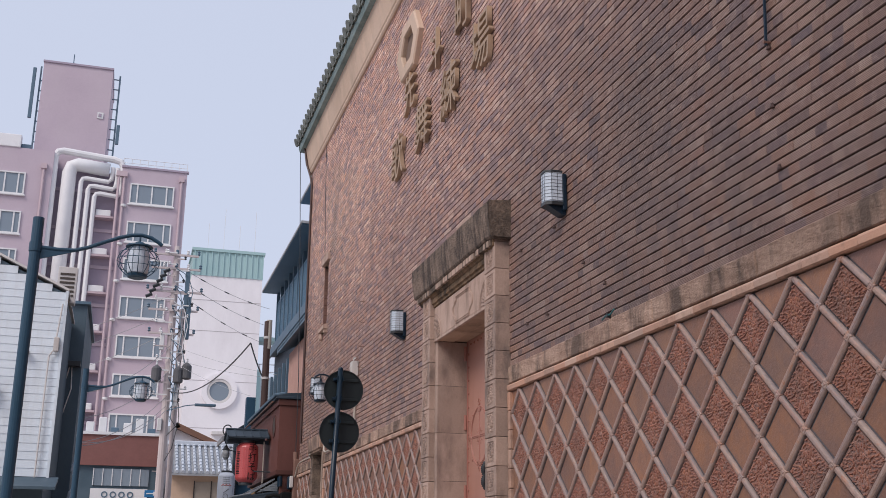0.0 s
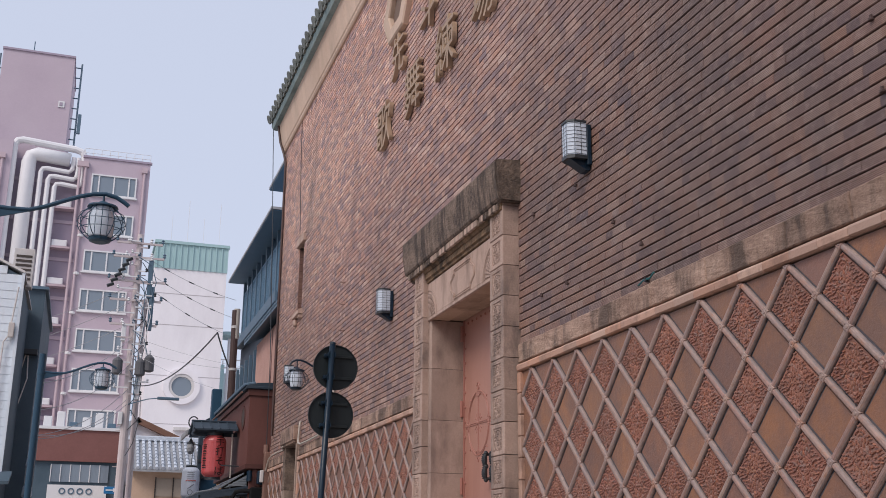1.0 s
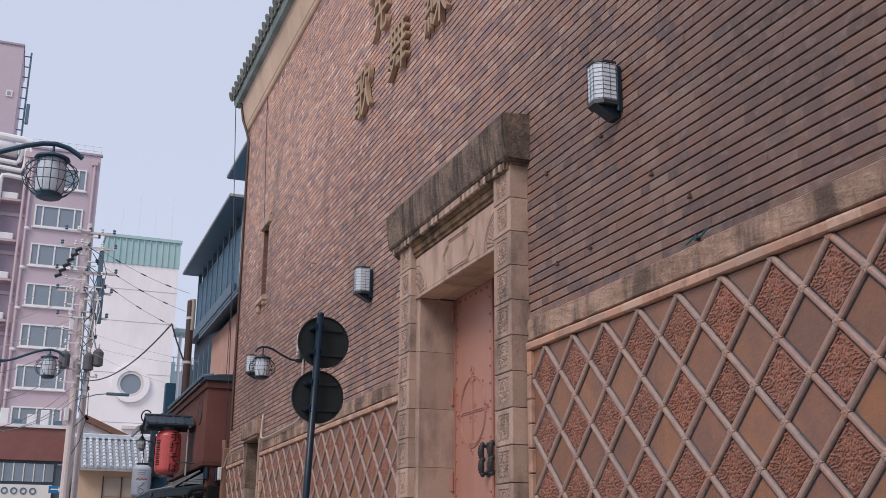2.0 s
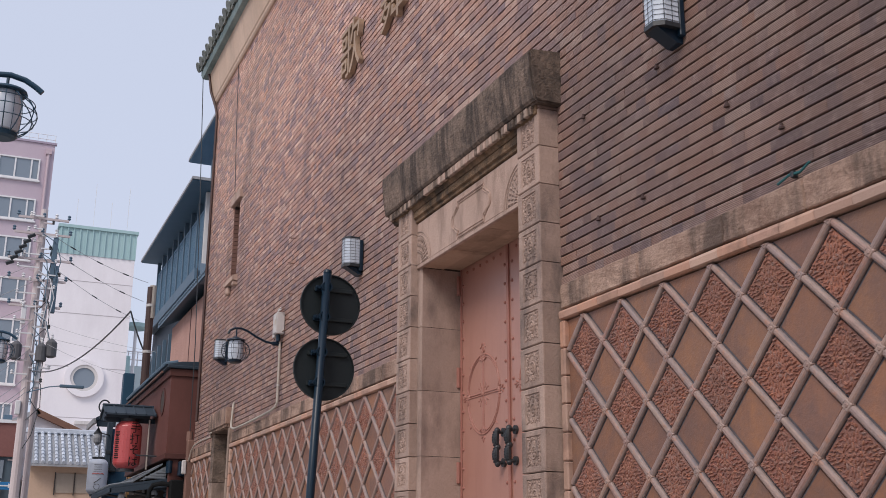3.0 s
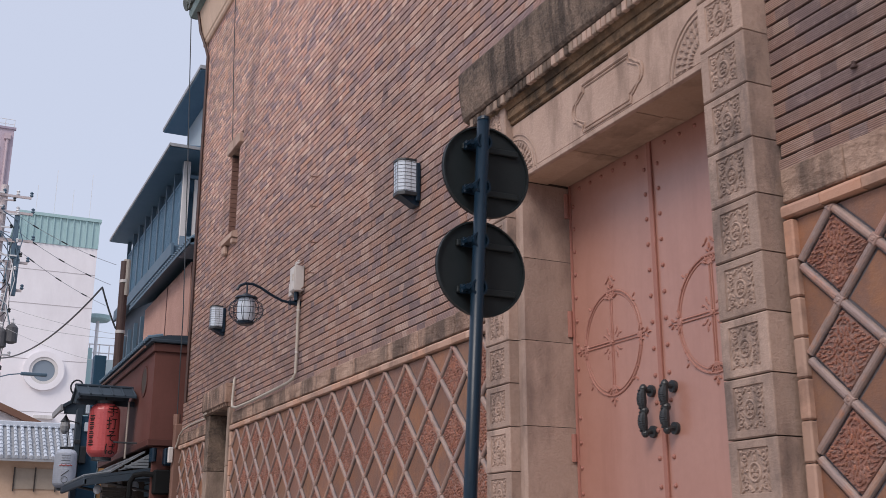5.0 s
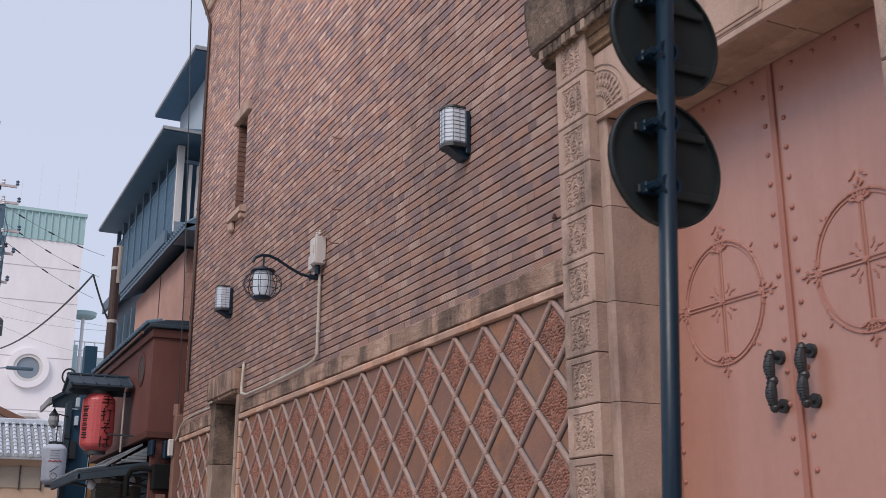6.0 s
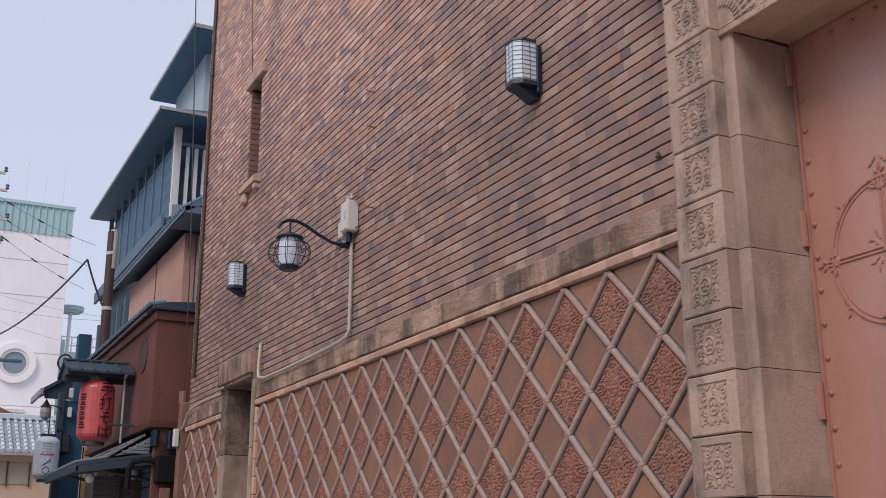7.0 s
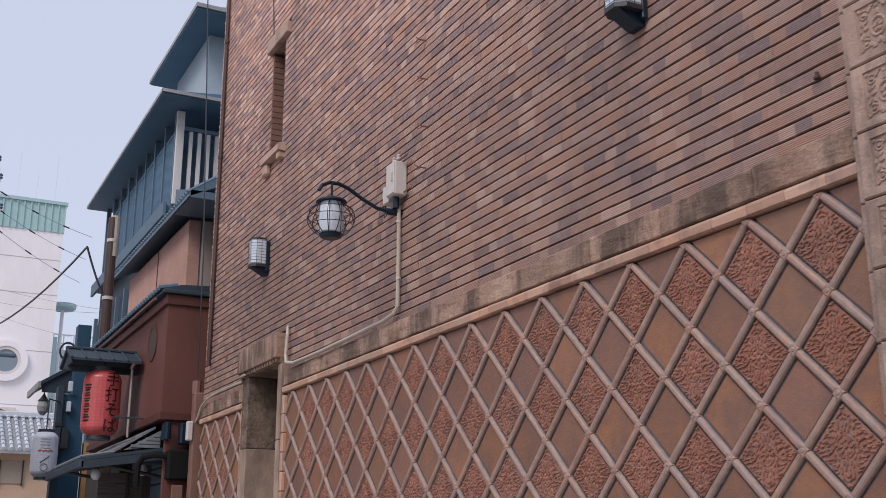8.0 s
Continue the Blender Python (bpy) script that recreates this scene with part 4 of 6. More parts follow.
jb = thing("junction_box", "white electrical junction boxes with conduit on brick wall", "junction box", (WX, 16.6, 4.2))
part("box_body", box(B(), WX - 0.11, WX - 0.004, 16.47, 16.62, 4.10, 4.375, 0.01, 2), BOX_GREY, jb)
part("box_lid", box(B(), WX - 0.118, WX - 0.108, 16.475, 16.615, 4.11, 4.365, 0.004), BOX_GREY, jb)
part("small_box", box(B(), WX - 0.09, WX - 0.004, 16.63, 16.74, 4.08, 4.23, 0.008), BOX_GREY, jb)
part("gland", tube(B(), [(WX - 0.06, 16.55, 4.105), (WX - 0.06, 16.55, 4.05), (WX - 0.06, 16.55, 4.01)], 0.026, 8), NAVY, jb)
part("latch", box(B(), WX - 0.126, WX - 0.117, 16.49, 16.51, 4.21, 4.28), PIPE, jb)
part("strap_bar", tube(B(), [(WX - 0.055, 16.36, 4.395), (WX - 0.055, 16.76, 4.395)], 0.008, 6), COPPER, jb)
part("strap_bar", tube(B(), [(WX - 0.03, 16.36, 4.125), (WX - 0.03, 16.48, 4.125)], 0.007, 6), COPPER, jb)
for y in (16.52, 16.60):
    part("porcelain_knob", lathe(B(), [(0.016, 0), (0.02, 0.012), (0.012, 0.022), (0.018, 0.034), (0.006, 0.046)], (WX - 0.055, y, 4.40), 10), BOX_GREY, jb)
part("cable_tail", tube(B(), [(WX - 0.05, 16.74, 4.10), (WX - 0.05, 16.80, 4.06), (WX - 0.05, 16.79, 4.0), (WX - 0.04, 16.72, 4.03)], 0.005, 5), IRON, jb)
con = [(WX - 0.03, 16.56, 4.02), (WX - 0.03, 16.56, 3.6), (WX - 0.03, 16.57, 3.24), (WX - 0.045, 16.60, 3.19), (WX - 0.055, 16.75, 3.165), (WX - 0.06, 17.3, 3.15), (WX - 0.06, 18.2, 3.14),
       (WX - 0.06, 18.80, 3.145), (WX - 0.06, 18.98, 3.18), (WX - 0.05, 19.03, 3.26), (WX - 0.04, 19.03, 3.46), (WX - 0.03, 19.06, 3.53), (WX - 0.01, 19.10, 3.55)]
part("conduit", tube(B(), con, 0.0165, 8), PIPE, jb)
for z in (3.9, 3.45):
    part("conduit_clip", tube(B(), [(WX - 0.03, 16.56, z), (WX - 0.03, 16.56, z + 0.018)], 0.0205, 8), BOX_GREY, jb)
cable = thing("wall_cable", "beige cable clipped over the stone band to the corner pipe", "cable", (WX, 21, 3.1))
part("cable_run", tube(B(), [(WX - 0.06, 20.36, 3.18), (WX - 0.065, 20.7, 3.185), (WX - 0.065, 21.04, 3.19), (WX - 0.065, 21.45, 3.18), (WX - 0.065, 21.72, 3.165), (WX - 0.065, 21.95, 3.10), (WX - 0.065, 22.06, 3.0), (WX - 0.07, 22.16, 2.93)], 0.013, 6), PIPE, cable)
part("cable_loop", tube(B(), [(WX - 0.06, 20.36, 3.18), (WX - 0.10, 20.3, 3.22), (WX - 0.12, 20.1, 3.215)], 0.014, 6), PIPE, cable)

# iron pegs in the brickwork
for y, z, e in ((16.15, 5.27, 1), (16.12, 4.93, 1), (16.12, 4.54, 1), (16.15, 4.22, 1), (4.95, 4.29, 0), (4.965, 3.92, 0), (4.945, 3.53, 0), (9.13, 4.18, 0), (8.295, 4.17, 0),
                (7.70, 3.69, 0), (7.31, 3.42, 0), (8.99, 3.44, 0), (8.50, 3.43, 0), (12.4, 3.40, 0)):
    peg = thing("wall_peg", "small rusty iron peg fixed in the brick joints", "iron peg", (WX, y, z), "wall pegs")
    if not e:
        part("bolt", lathe(B(), [(0.016, 0.0), (0.016, 0.01), (0.009, 0.016), (0.009, 0.03)], (WX - 0.012, y, z), 8), DARKPIPE, peg)
    else:
        part("peg", tube(B(), [(WX, y, z), (WX - 0.07, y, z), (WX - 0.085, y + 0.01, z + 0.015)], 0.006, 6), COPPER, peg)
        part("peg_hook", tube(B(), [(WX - 0.04, y, z), (WX - 0.04, y + 0.09 * e, z + 0.01)], 0.004, 5), COPPER, peg)
rod = thing("iron_rod", "short upright iron rod on hooks on the brick", "iron rod", (WX, 4.9, 4.4))
part("rod_bar", tube(B(), [(WX - 0.03, 4.95, 4.31), (WX - 0.035, 4.93, 4.45), (WX - 0.03, 4.92, 4.72)], 0.010, 6), NAVY, rod)
part("rod_hook", tube(B(), [(WX, 4.945, 4.33), (WX - 0.05, 4.945, 4.33)], 0.010, 6), COPPER, rod)

stub = thing("cable_stub", "short teal cable end lying on the stone band", "cable", (WX, 7.25, 3.14))
part("stub_wire", tube(B(), [(WX - 0.02, 7.36, 3.15), (WX - 0.03, 7.27, 3.165), (WX - 0.025, 7.20, 3.16), (WX - 0.03, 7.13, 3.185)], 0.007, 6), surface("teal_plastic", (0.02, 0.11, 0.12), (0.03, 0.14, 0.15), 0.5, 3, 20, 0), stub)
part("stub_clip", box(B(), WX - 0.038, WX - 0.004, 7.235, 7.255, 3.145, 3.178, 0.003), IRON, stub)

# pipes at the far corner
pipe = thing("rain_pipe", "thin dark brown rain pipe down the brick corner", "drain pipe", (WX, 21.86, 5))
part("pipe_run", tube(B(), [(WX - 0.03, 21.86, 3.58), (WX - 0.03, 21.86, 6.5), (WX - 0.03, 21.88, 9.2), (WX - 0.05, 22.0, 9.42), (WX - 0.12, 22.15, 9.75), (WX - 0.17, 22.2, 10.16)], 0.024, 8), DARKPIPE, pipe)
for z in (4.6, 6.2, 7.8):
    part("pipe_clip", tube(B(), [(WX - 0.03, 21.86, z), (WX - 0.03, 21.86, z + 0.04)], 0.03, 8), DARKPIPE, pipe)
post = thing("cable_duct", "brown metal cable duct standing at the building corner", "cable duct", (3.69, 22.2, 0))
part("duct_body", box(B(), 3.63, 3.76, 22.14, 22.27, 0.0, 3.30, 0.02, 2), COPPER, post)
part("duct_cap", tube(B(), [(3.665, 22.2, 3.28), (3.665, 22.2, 3.44)], 0.055, 10), COPPER, post)
part("duct_box", box(B(), 3.56, 3.63, 22.12, 22.2, 2.72, 2.95, 0.01), BOX_GREY, post)
part("duct_cable", tube(B(), [(3.665, 22.2, 3.4), (3.66, 22.25, 5.0), (3.60, 22.4, 7.5), (3.50, 22.5, 10.3)], 0.008, 6), IRON, post)
wirerun = thing("wall_wire", "thin wire running down the brick to the slit window", "wire", (WX, 20.0, 8.3))
part("wire_run", tube(B(), [(WX - 0.01, 20.3, 9.5), (WX - 0.012, 20.15, 8.3), (WX - 0.01, 19.95, 7.0)], 0.006, 5), IRON, wirerun)

# ---- traffic sign from behind ----
sign = thing("traffic_sign", "two round traffic signs seen from behind on a dark blue pole", "traffic sign", (1.93, 9.2, 0))
PX = lambda z: 1.983 + 0.0357 * (z - 1.6)
PY = lambda z: 9.218 - 0.0252 * (z - 1.6)
part("pole", tube(B(), [(PX(0), PY(0), 0), (PX(1.5), PY(1.5), 1.5), (PX(2.97), PY(2.97), 2.97)], 0.0235, 16), NAVY, sign, smooth=True)
part("pole_cap", lathe(B(), [(0.025, 0), (0.022, 0.012), (0.010, 0.02)], (PX(2.97), PY(2.97), 2.965), 16), NAVY, sign)
for zc, xc in ((2.795, 2.075), (2.425, 2.05)):
    bm = B()
    R = 0.176
    tube(bm, [(xc, 9.262, zc), (xc, 9.254, zc)], R, 40)
    ring(bm, (xc, 9.242, zc), R - 0.006, R, 0.02, "y", 40)
    d = part("sign_disc", bm, SIGN_BACK, sign, "dark grey back of a round sign")
    for dz in (-0.085, 0.085):
        part("rail", box(B(), xc - 0.10, xc + 0.13, 9.238, 9.254, zc + dz - 0.012, zc + dz + 0.012, 0.003), SIGN_BACK, d)
        bb = B()
        ring(bb, (PX(zc + dz), PY(zc + dz) - 0.018, zc + dz), 0.024, 0.031, 0.036, "y", 16)
        box(bb, PX(zc + dz) - 0.05, PX(zc + dz) + 0.02, 9.222, 9.242, zc + dz - 0.016, zc + dz + 0.016, 0.003)
        tube(bb, [(PX(zc + dz) - 0.04, 9.19, zc + dz), (PX(zc + dz) - 0.04, 9.25, zc + dz)], 0.011, 6)
        part("bracket", bb, NAVY, d)

# ---- street lamps ----
def street_lamp():
    lamp = thing("street_lamp", "dark blue street lamp post with a curved arm and caged lantern", "street lamp", group="street lamps")
    part("post", tube(B(), [(0, 0, 0), (0, 0, 2.2), (0, 0, 4.5)], 0.052, 16), LAMP_BLUE, lamp, smooth=False)
    part("post_base", lathe(B(), [(0.11, 0), (0.11, 0.35), (0.075, 0.42), (0.06, 0.5)], (0, 0, 0), 16), LAMP_BLUE, lamp)
    pts = [(0.04, 0, 4.21), (0.2, 0, 4.20), (0.36, 0, 4.205), (0.48, 0, 4.245), (0.62, 0, 4.31), (0.76, 0, 4.37), (0.87, 0, 4.405), (0.97, 0, 4.415), (1.06, 0, 4.395), (1.13, 0, 4.355), (1.17, 0, 4.325)]
    part("arm", tube(B(), pts, 0.019, 10), LAMP_BLUE, lamp)
    part("arm_bracket", prism(B(), [(0.04, 4.19), (0.36, 4.19), (0.04, 4.09)], "y", -0.008, 0.008), LAMP_BLUE, lamp)
    part("collar", tube(B(), [(0, 0, 4.16), (0, 0, 4.25)], 0.06, 16), LAMP_BLUE, lamp)
    part("hanger", tube(B(), [(0.955, 0, 4.41), (0.955, 0, 4.33)], 0.010, 6), LAMP_BLUE, lamp)
    caged_lantern(lamp, (0.955, 0, 4.15), 1.12, LAMP_BLUE)
    return lamp


sl = street_lamp()
copy_thing(sl, pose(-0.49, 19.5, 0))
sl.matrix_basis = pose(-0.72, 10.5, 0)

# ---- restaurant beyond the theatre ----
BROWN = surface("brown_painted_boards", (0.12, 0.047, 0.039), (0.15, 0.061, 0.051), 0.6, 1.0, 20, 0.15, 0.004, stain=(0.09, 0.035, 0.028), stain_amt=0.5)
BROWN_TRIM = surface("dark_brown_trim", (0.08, 0.031, 0.026), (0.105, 0.041, 0.034), 0.6, 1.0, 20, 0.15, 0.004)
DARKWOOD = surface("dark_wood", (0.045, 0.037, 0.034), (0.08, 0.064, 0.056), 0.7, 2, 30, 0.4, 0.005)
ROOF_DARK = surface("dark_roof_metal", (0.030, 0.045, 0.064), (0.048, 0.068, 0.09), 0.6, 1.5, 20, 0.2, 0.004, spec=0.25)
ROOF_BLUE = surface("blue_slate_metal", (0.068, 0.145, 0.225), (0.09, 0.175, 0.26), 0.55, 1.5, 20, 0.1, 0.004)
GLAZED = surface("dusty_ribbed_sheet", (0.12, 0.14, 0.16), (0.21, 0.235, 0.26), 0.4, 3.0, 20, 0.3, 0.005, spec=0.5)
SLATE = surface("blue_grey_roof_metal", (0.08, 0.135, 0.19), (0.11, 0.17, 0.23), 0.5, 1.5, 20, 0.15, 0.004)
STUCCO = surface("rough_pink_stucco", (0.42, 0.245, 0.205), (0.52, 0.315, 0.265), 0.95, 1.5, 14, 1.0, 0.03)
PALE = surface("pale_render", (0.58, 0.56, 0.56), (0.66, 0.64, 0.63), 0.85, 0.6, 12, 0.2, 0.01, stain=(0.42, 0.4, 0.4), stain_amt=0.4)
GREYTILE = surface("grey_roof_tile", (0.25, 0.26, 0.28), (0.37, 0.375, 0.39), 0.5, 2, 20, 0.3, 0.006, 0.25)
RED_PAPER = surface("red_lantern_paper", (0.45, 0.072, 0.074), (0.52, 0.095, 0.098), 0.3, 3, 20, 0.1, 0.003, spec=0.6)
WHITE_PAPER = surface("white_lantern_paper", (0.50, 0.55, 0.65), (0.58, 0.62, 0.71), 0.5, 3, 20, 0.1, 0.003)
INK = surface("black_ink", (0.012, 0.011, 0.011), (0.02, 0.018, 0.018), 0.6, 3, 20, 0)
REDINK = surface("faded_red_ink", (0.5, 0.10, 0.10), (0.55, 0.15, 0.14), 0.6, 3, 20, 0)
OCHRE = surface("ochre_board", (0.42, 0.22, 0.09), (0.5, 0.28, 0.12), 0.6, 3, 20, 0.1, 0.003)
# Blue-grey base colour includes the sky's reflection in the panes.
WINDOW = glass_material("sky_tinted_window", (0.19, 0.235, 0.285), 0.08)

shop = thing("restaurant", "dark brown two-storey restaurant front with tiled eave and awning", "restaurant", (4.6, 25, 0))
bm = B()
box(bm, 3.35, 7.0, 22.60, 27.6, 3.02, 4.44)
part("upper_wall", bm, BROWN, shop)
for z0, z1, o in ((4.44, 4.57, 0.035), (3.0, 3.10, 0.03)):
    part("belt_board", box(B(), 3.35 - o, 7.0, 22.60 - o, 27.6 + o, z0, z1, 0.008), BROWN_TRIM, shop)
part("coping", box(B(), 3.26, 7.0, 22.52, 27.7, 4.575, 4.63, 0.01), ROOF_DARK, shop)
bm = B()
ring(bm, (3.335, 23.35, 4.08), 0.20, 0.25, 0.03, "x", 28)
part("round_vent", bm, BROWN_TRIM, shop)
bm = B()
tube(bm, [(3.34, 23.35, 4.08), (3.349, 23.35, 4.08)], 0.20, 28)
part("vent_panel", bm, DARKWOOD, shop)
bm = B()
for k in range(34):
    y = 22.62 + 0.15 * k
    tube(bm, [(3.22, y, 4.65), (3.45, y, 4.70)], 0.035, 7)
part("eave_tile", bm, SLATE, shop, kind="stuff")
part("eave_slab", prism(B(), [(3.24, 4.632), (3.5, 4.70), (4.3, 4.75), (4.3, 4.632)], "y", 22.55, 27.7), ROOF_DARK, shop)
part("eave_pipe", tube(B(), [(3.2, 22.7, 4.52), (3.2, 25, 4.50), (3.15, 27.5, 4.46)], 0.022, 6), COPPER, shop)
part("ground_floor_wall", box(B(), 3.75, 7.0, 22.7, 30.0, 0.0, 3.0), DARKWOOD, shop)
for y in (22.66, 23.9, 25.4, 27.0):
    part("shop_post", box(B(), 3.45, 3.62, y, y + 0.16, 0.0, 3.0, 0.01), DARKWOOD, shop)
for k in range(9):
    part("shutter_slat", box(B(), 3.56, 3.60, 22.85, 23.88, 0.9 + 0.2 * k, 1.08 + 0.2 * k, 0.01), SLATE, shop)
part("meter_box", box(B(), 3.44, 3.78, 22.45, 22.62, 2.28, 2.64, 0.02), BLACK_SHADE, shop)
part("grille_box", box(B(), 3.56, 3.80, 22.42, 22.58, 2.70, 2.96, 0.02), NAVY, shop)
part("hanging_board", box(B(), 3.50, 3.63, 22.44, 22.48, 1.96, 2.22, 0.005), COPPER, shop)
part("end_wall", box(B(), 3.42, 3.74, 22.63, 22.69, 0.0, 3.0, 0.006), BROWN, shop)
SHUTTER = surface("grey_roller_shutter", (0.14, 0.135, 0.14), (0.20, 0.19, 0.19), 0.6, 2, 20, 0.2, 0.004)
for k in range(16):
    part("shutter_slat", prism(B(), [(24.5, 1.36 + 0.07 * k), (24.46, 1.37 + 0.07 * k), (24.48, 1.425 + 0.07 * k), (24.5, 1.426 + 0.07 * k)], "x", 3.0, 3.70), SHUTTER, shop)
part("shutter_post", box(B(), 3.36, 3.39, 24.43, 24.46, 0.0, 2.5), DARKWOOD, shop)
part("bent_pipe", tube(B(), [(3.62, 22.5, 2.55), (3.30, 22.6, 2.58), (3.18, 22.65, 2.55), (3.13, 22.68, 2.45), (3.13, 22.68, 2.20)], 0.04, 8), BLACK_SHADE, shop)
for k in range(2):
    part("wall_canister", tube(B(), [(3.42, 22.52 + 0.12 * k, 2.76), (3.42, 22.52 + 0.12 * k, 2.96)], 0.045, 10), NAVY, shop)

awning = thing("awning", "grey ribbed metal awning over the restaurant door", "awning", (3.1, 24, 2.7))
bm = B()
prism(bm, [(2.48, 2.49), (3.55, 2.66), (3.55, 2.70), (2.48, 2.53)], "y", 22.75, 25.6)
part("awning_board", bm, ROOF_DARK, awning)
part("awning_sheet", prism(B(), [(2.86, 2.60), (3.36, 2.92), (3.36, 2.95), (2.86, 2.63)], "y", 22.9, 26.6), GLAZED, awning, "dusty translucent ribbed sheet")
part("awning_end", prism(B(), [(2.98, 2.64), (3.42, 2.71), (3.42, 2.90)], "y", 22.84, 22.88), GLAZED, awning)
for k in range(4):
    x = 3.06 + 0.09 * k
    part("end_board", box(B(), x, 3.415, 22.825, 22.84, 2.675 + 0.045 * k, 2.712 + 0.045 * k, 0.004), GLAZED, awning)
part("end_beam", box(B(), 3.02, 3.5, 22.82, 22.88, 2.48, 2.61, 0.008), ROOF_DARK, awning)
bm = B()
for k in range(20):
    y = 22.8 + 2.35 * k / 19
    tube(bm, [(2.47, y, 2.54), (2.86, y, 2.61)], 0.02, 6)
part("awning_rib", bm, GLAZED, awning, kind="stuff")
part("awning_rib", tube(B(), [(3.11, 22.9, 2.80), (3.11, 26.6, 2.80)], 0.016, 6), GLAZED, awning)
part("awning_fascia", box(B(), 2.47, 2.52, 22.74, 25.6, 2.41, 2.50, 0.01), ROOF_DARK, awning)
part("end_fascia", prism(B(), [(2.49, 2.40), (3.55, 2.55), (3.55, 2.655), (2.49, 2.488)], "y", 22.74, 22.80), ROOF_DARK, awning)
for y in (23.0, 24.9):
    part("awning_strut", tube(B(), [(2.62, y, 2.5), (3.72, y, 2.3)], 0.022, 6), IRON, awning)
for k, (bx, y) in enumerate(((2.74, 23.2), (3.28, 23.1))):
    bulb = thing("spot_lamp", "small round white spotlight under the awning", "spotlight", (bx, y, 2.3), "spotlights")
    part("bulb", lathe(B(), [(0.025, -0.06), (0.055, -0.03), (0.062, 0.015), (0.045, 0.06), (0.02, 0.08)], (bx, y, 2.36 + 0.06 * k), 14), FROST, bulb, smooth=True)
    part("bulb_arm", tube(B(), [(bx, y, 2.43 + 0.06 * k), (bx + 0.03, y, 2.54 + 0.08 * k)], 0.015, 6), IRON, bulb)


def paper_lantern(name, label, c, r, h, material):
    """A ribbed paper lantern with black rims."""
    x, y, z = c
    ob = thing(name, label, "paper lantern", (x, y, z - h / 2))
    prof = []
    n = 40
    for k in range(n + 1):
        t = k / n
        e = abs(2 * t - 1)
        rr = r * (1 - 0.38 * max(0, (e - 0.72) / 0.28) ** 2) * (0.985 + 0.015 * math.cos(math.pi * (2 * t - 1)))
        prof.append((rr + (0.0012 if k % 2 else 0.0), -h / 2 + h * t))
    body = part("paper", lathe(B(), prof, c, 28), material, ob, smooth=False)
    part("top_rim", lathe(B(), [(r * 0.62, h / 2 - 0.005), (r * 0.63, h / 2 + 0.05), (r * 0.55, h / 2 + 0.05)], c, 24), IRON, ob)
    part("bottom_rim", lathe(B(), [(r * 0.55, -h / 2 - 0.045), (r * 0.63, -h / 2 - 0.045), (r * 0.62, -h / 2 + 0.005)], c, 24), IRON, ob)
    part("hanger", tube(B(), [(x, y, z + h / 2 + 0.04), (x, y, z + h / 2 + 0.22)], 0.012, 6), IRON, ob)
    return ob, body


def wrap(me, c, r, ang, z):
    """Bends a flat character onto the lantern's side, at the angle round its axis."""
    for v in me.vertices:
        a = ang - v.co.y / r
        rr = r + 0.005 - v.co.x
        v.co = Vector((c[0] + rr * math.cos(a), c[1] + rr * math.sin(a), z + v.co.z))
    return me


LN = (2.87, 24.0, 3.335)
red, red_paper = paper_lantern("paper_lantern", "large red paper lantern with black brush lettering", LN, 0.245, 0.86, RED_PAPER)
for k, ch in enumerate("手打そば"):
    me = glyph_mesh(ch, 0.205, 0.003, INK)
    wrap(me, LN, 0.245, math.radians(-67), LN[2] + 0.30 - 0.2 * k)
    place("letter", me, red_paper)
bm = B()
for k in range(7):
    w = 0.036 if k % 2 else 0.046
    for s in (-1, 1):
        pts = [(LN[0] + 0.247 * math.cos(a), LN[1] + 0.247 * math.sin(a), LN[2] + 0.2 - 0.07 * k + 0.02 * s) for a in np.linspace(math.radians(-146) - w * 4.0, math.radians(-146) + w * 4.0, 5)]
        tube(bm, pts, 0.011, 4)
part("brush_mark", bm, INK, red_paper, kind="stuff")

LW = (3.05, 30.5, 3.17)
white, white_paper = paper_lantern("paper_lantern", "white paper lantern with faded red and black marks", LW, 0.235, 0.82, WHITE_PAPER)
bm = B()
for k in range(4):
    z = LW[2] + 0.27 - 0.055 * k
    pts = [(LW[0] + 0.238 * math.cos(a), LW[1] + 0.238 * math.sin(a), z) for a in np.linspace(math.radians(-118), math.radians(-72), 6)]
    tube(bm, pts, 0.0035, 4)
part("printed_bar", bm, INK, white_paper)
pts = [(LW[0] + 0.238 * math.cos(a), LW[1] + 0.238 * math.sin(a), LW[2] + 0.05 + 0.02 * (k % 2)) for k, a in enumerate(np.linspace(math.radians(-125), math.radians(-60), 7))]
part("printed_bar", tube(B(), pts, 0.014, 4), REDINK, white_paper)
pts = [(LW[0] + 0.238 * math.cos(a), LW[1] + 0.238 * math.sin(a), LW[2] - 0.16 + 0.03 * k) for k, a in enumerate(np.linspace(math.radians(-112), math.radians(-75), 5))]
part("printed_bar", tube(B(), pts, 0.008, 4), INK, white_paper)
ring(bm := B(), (LW[0] - 0.02, LW[1] - 0.242, LW[2] - 0.24), 0.06, 0.068, 0.006, "y", 20)
part("printed_ring", bm, INK, white_paper)

part("hook_rod", tube(B(), [(LW[0], LW[1], LW[2] + 0.6), (LW[0], LW[1], 4.2)], 0.012, 6), IRON, white)
part("hook_arm", tube(B(), [(LW[0], LW[1], 4.2), (3.30, 30.9, 4.2)], 0.014, 6), IRON, white)

lroof = thing("lantern_roof", "small dark metal roof sheltering the red lantern", "small roof", (2.87, 24.2, 3.9))
bm = B()
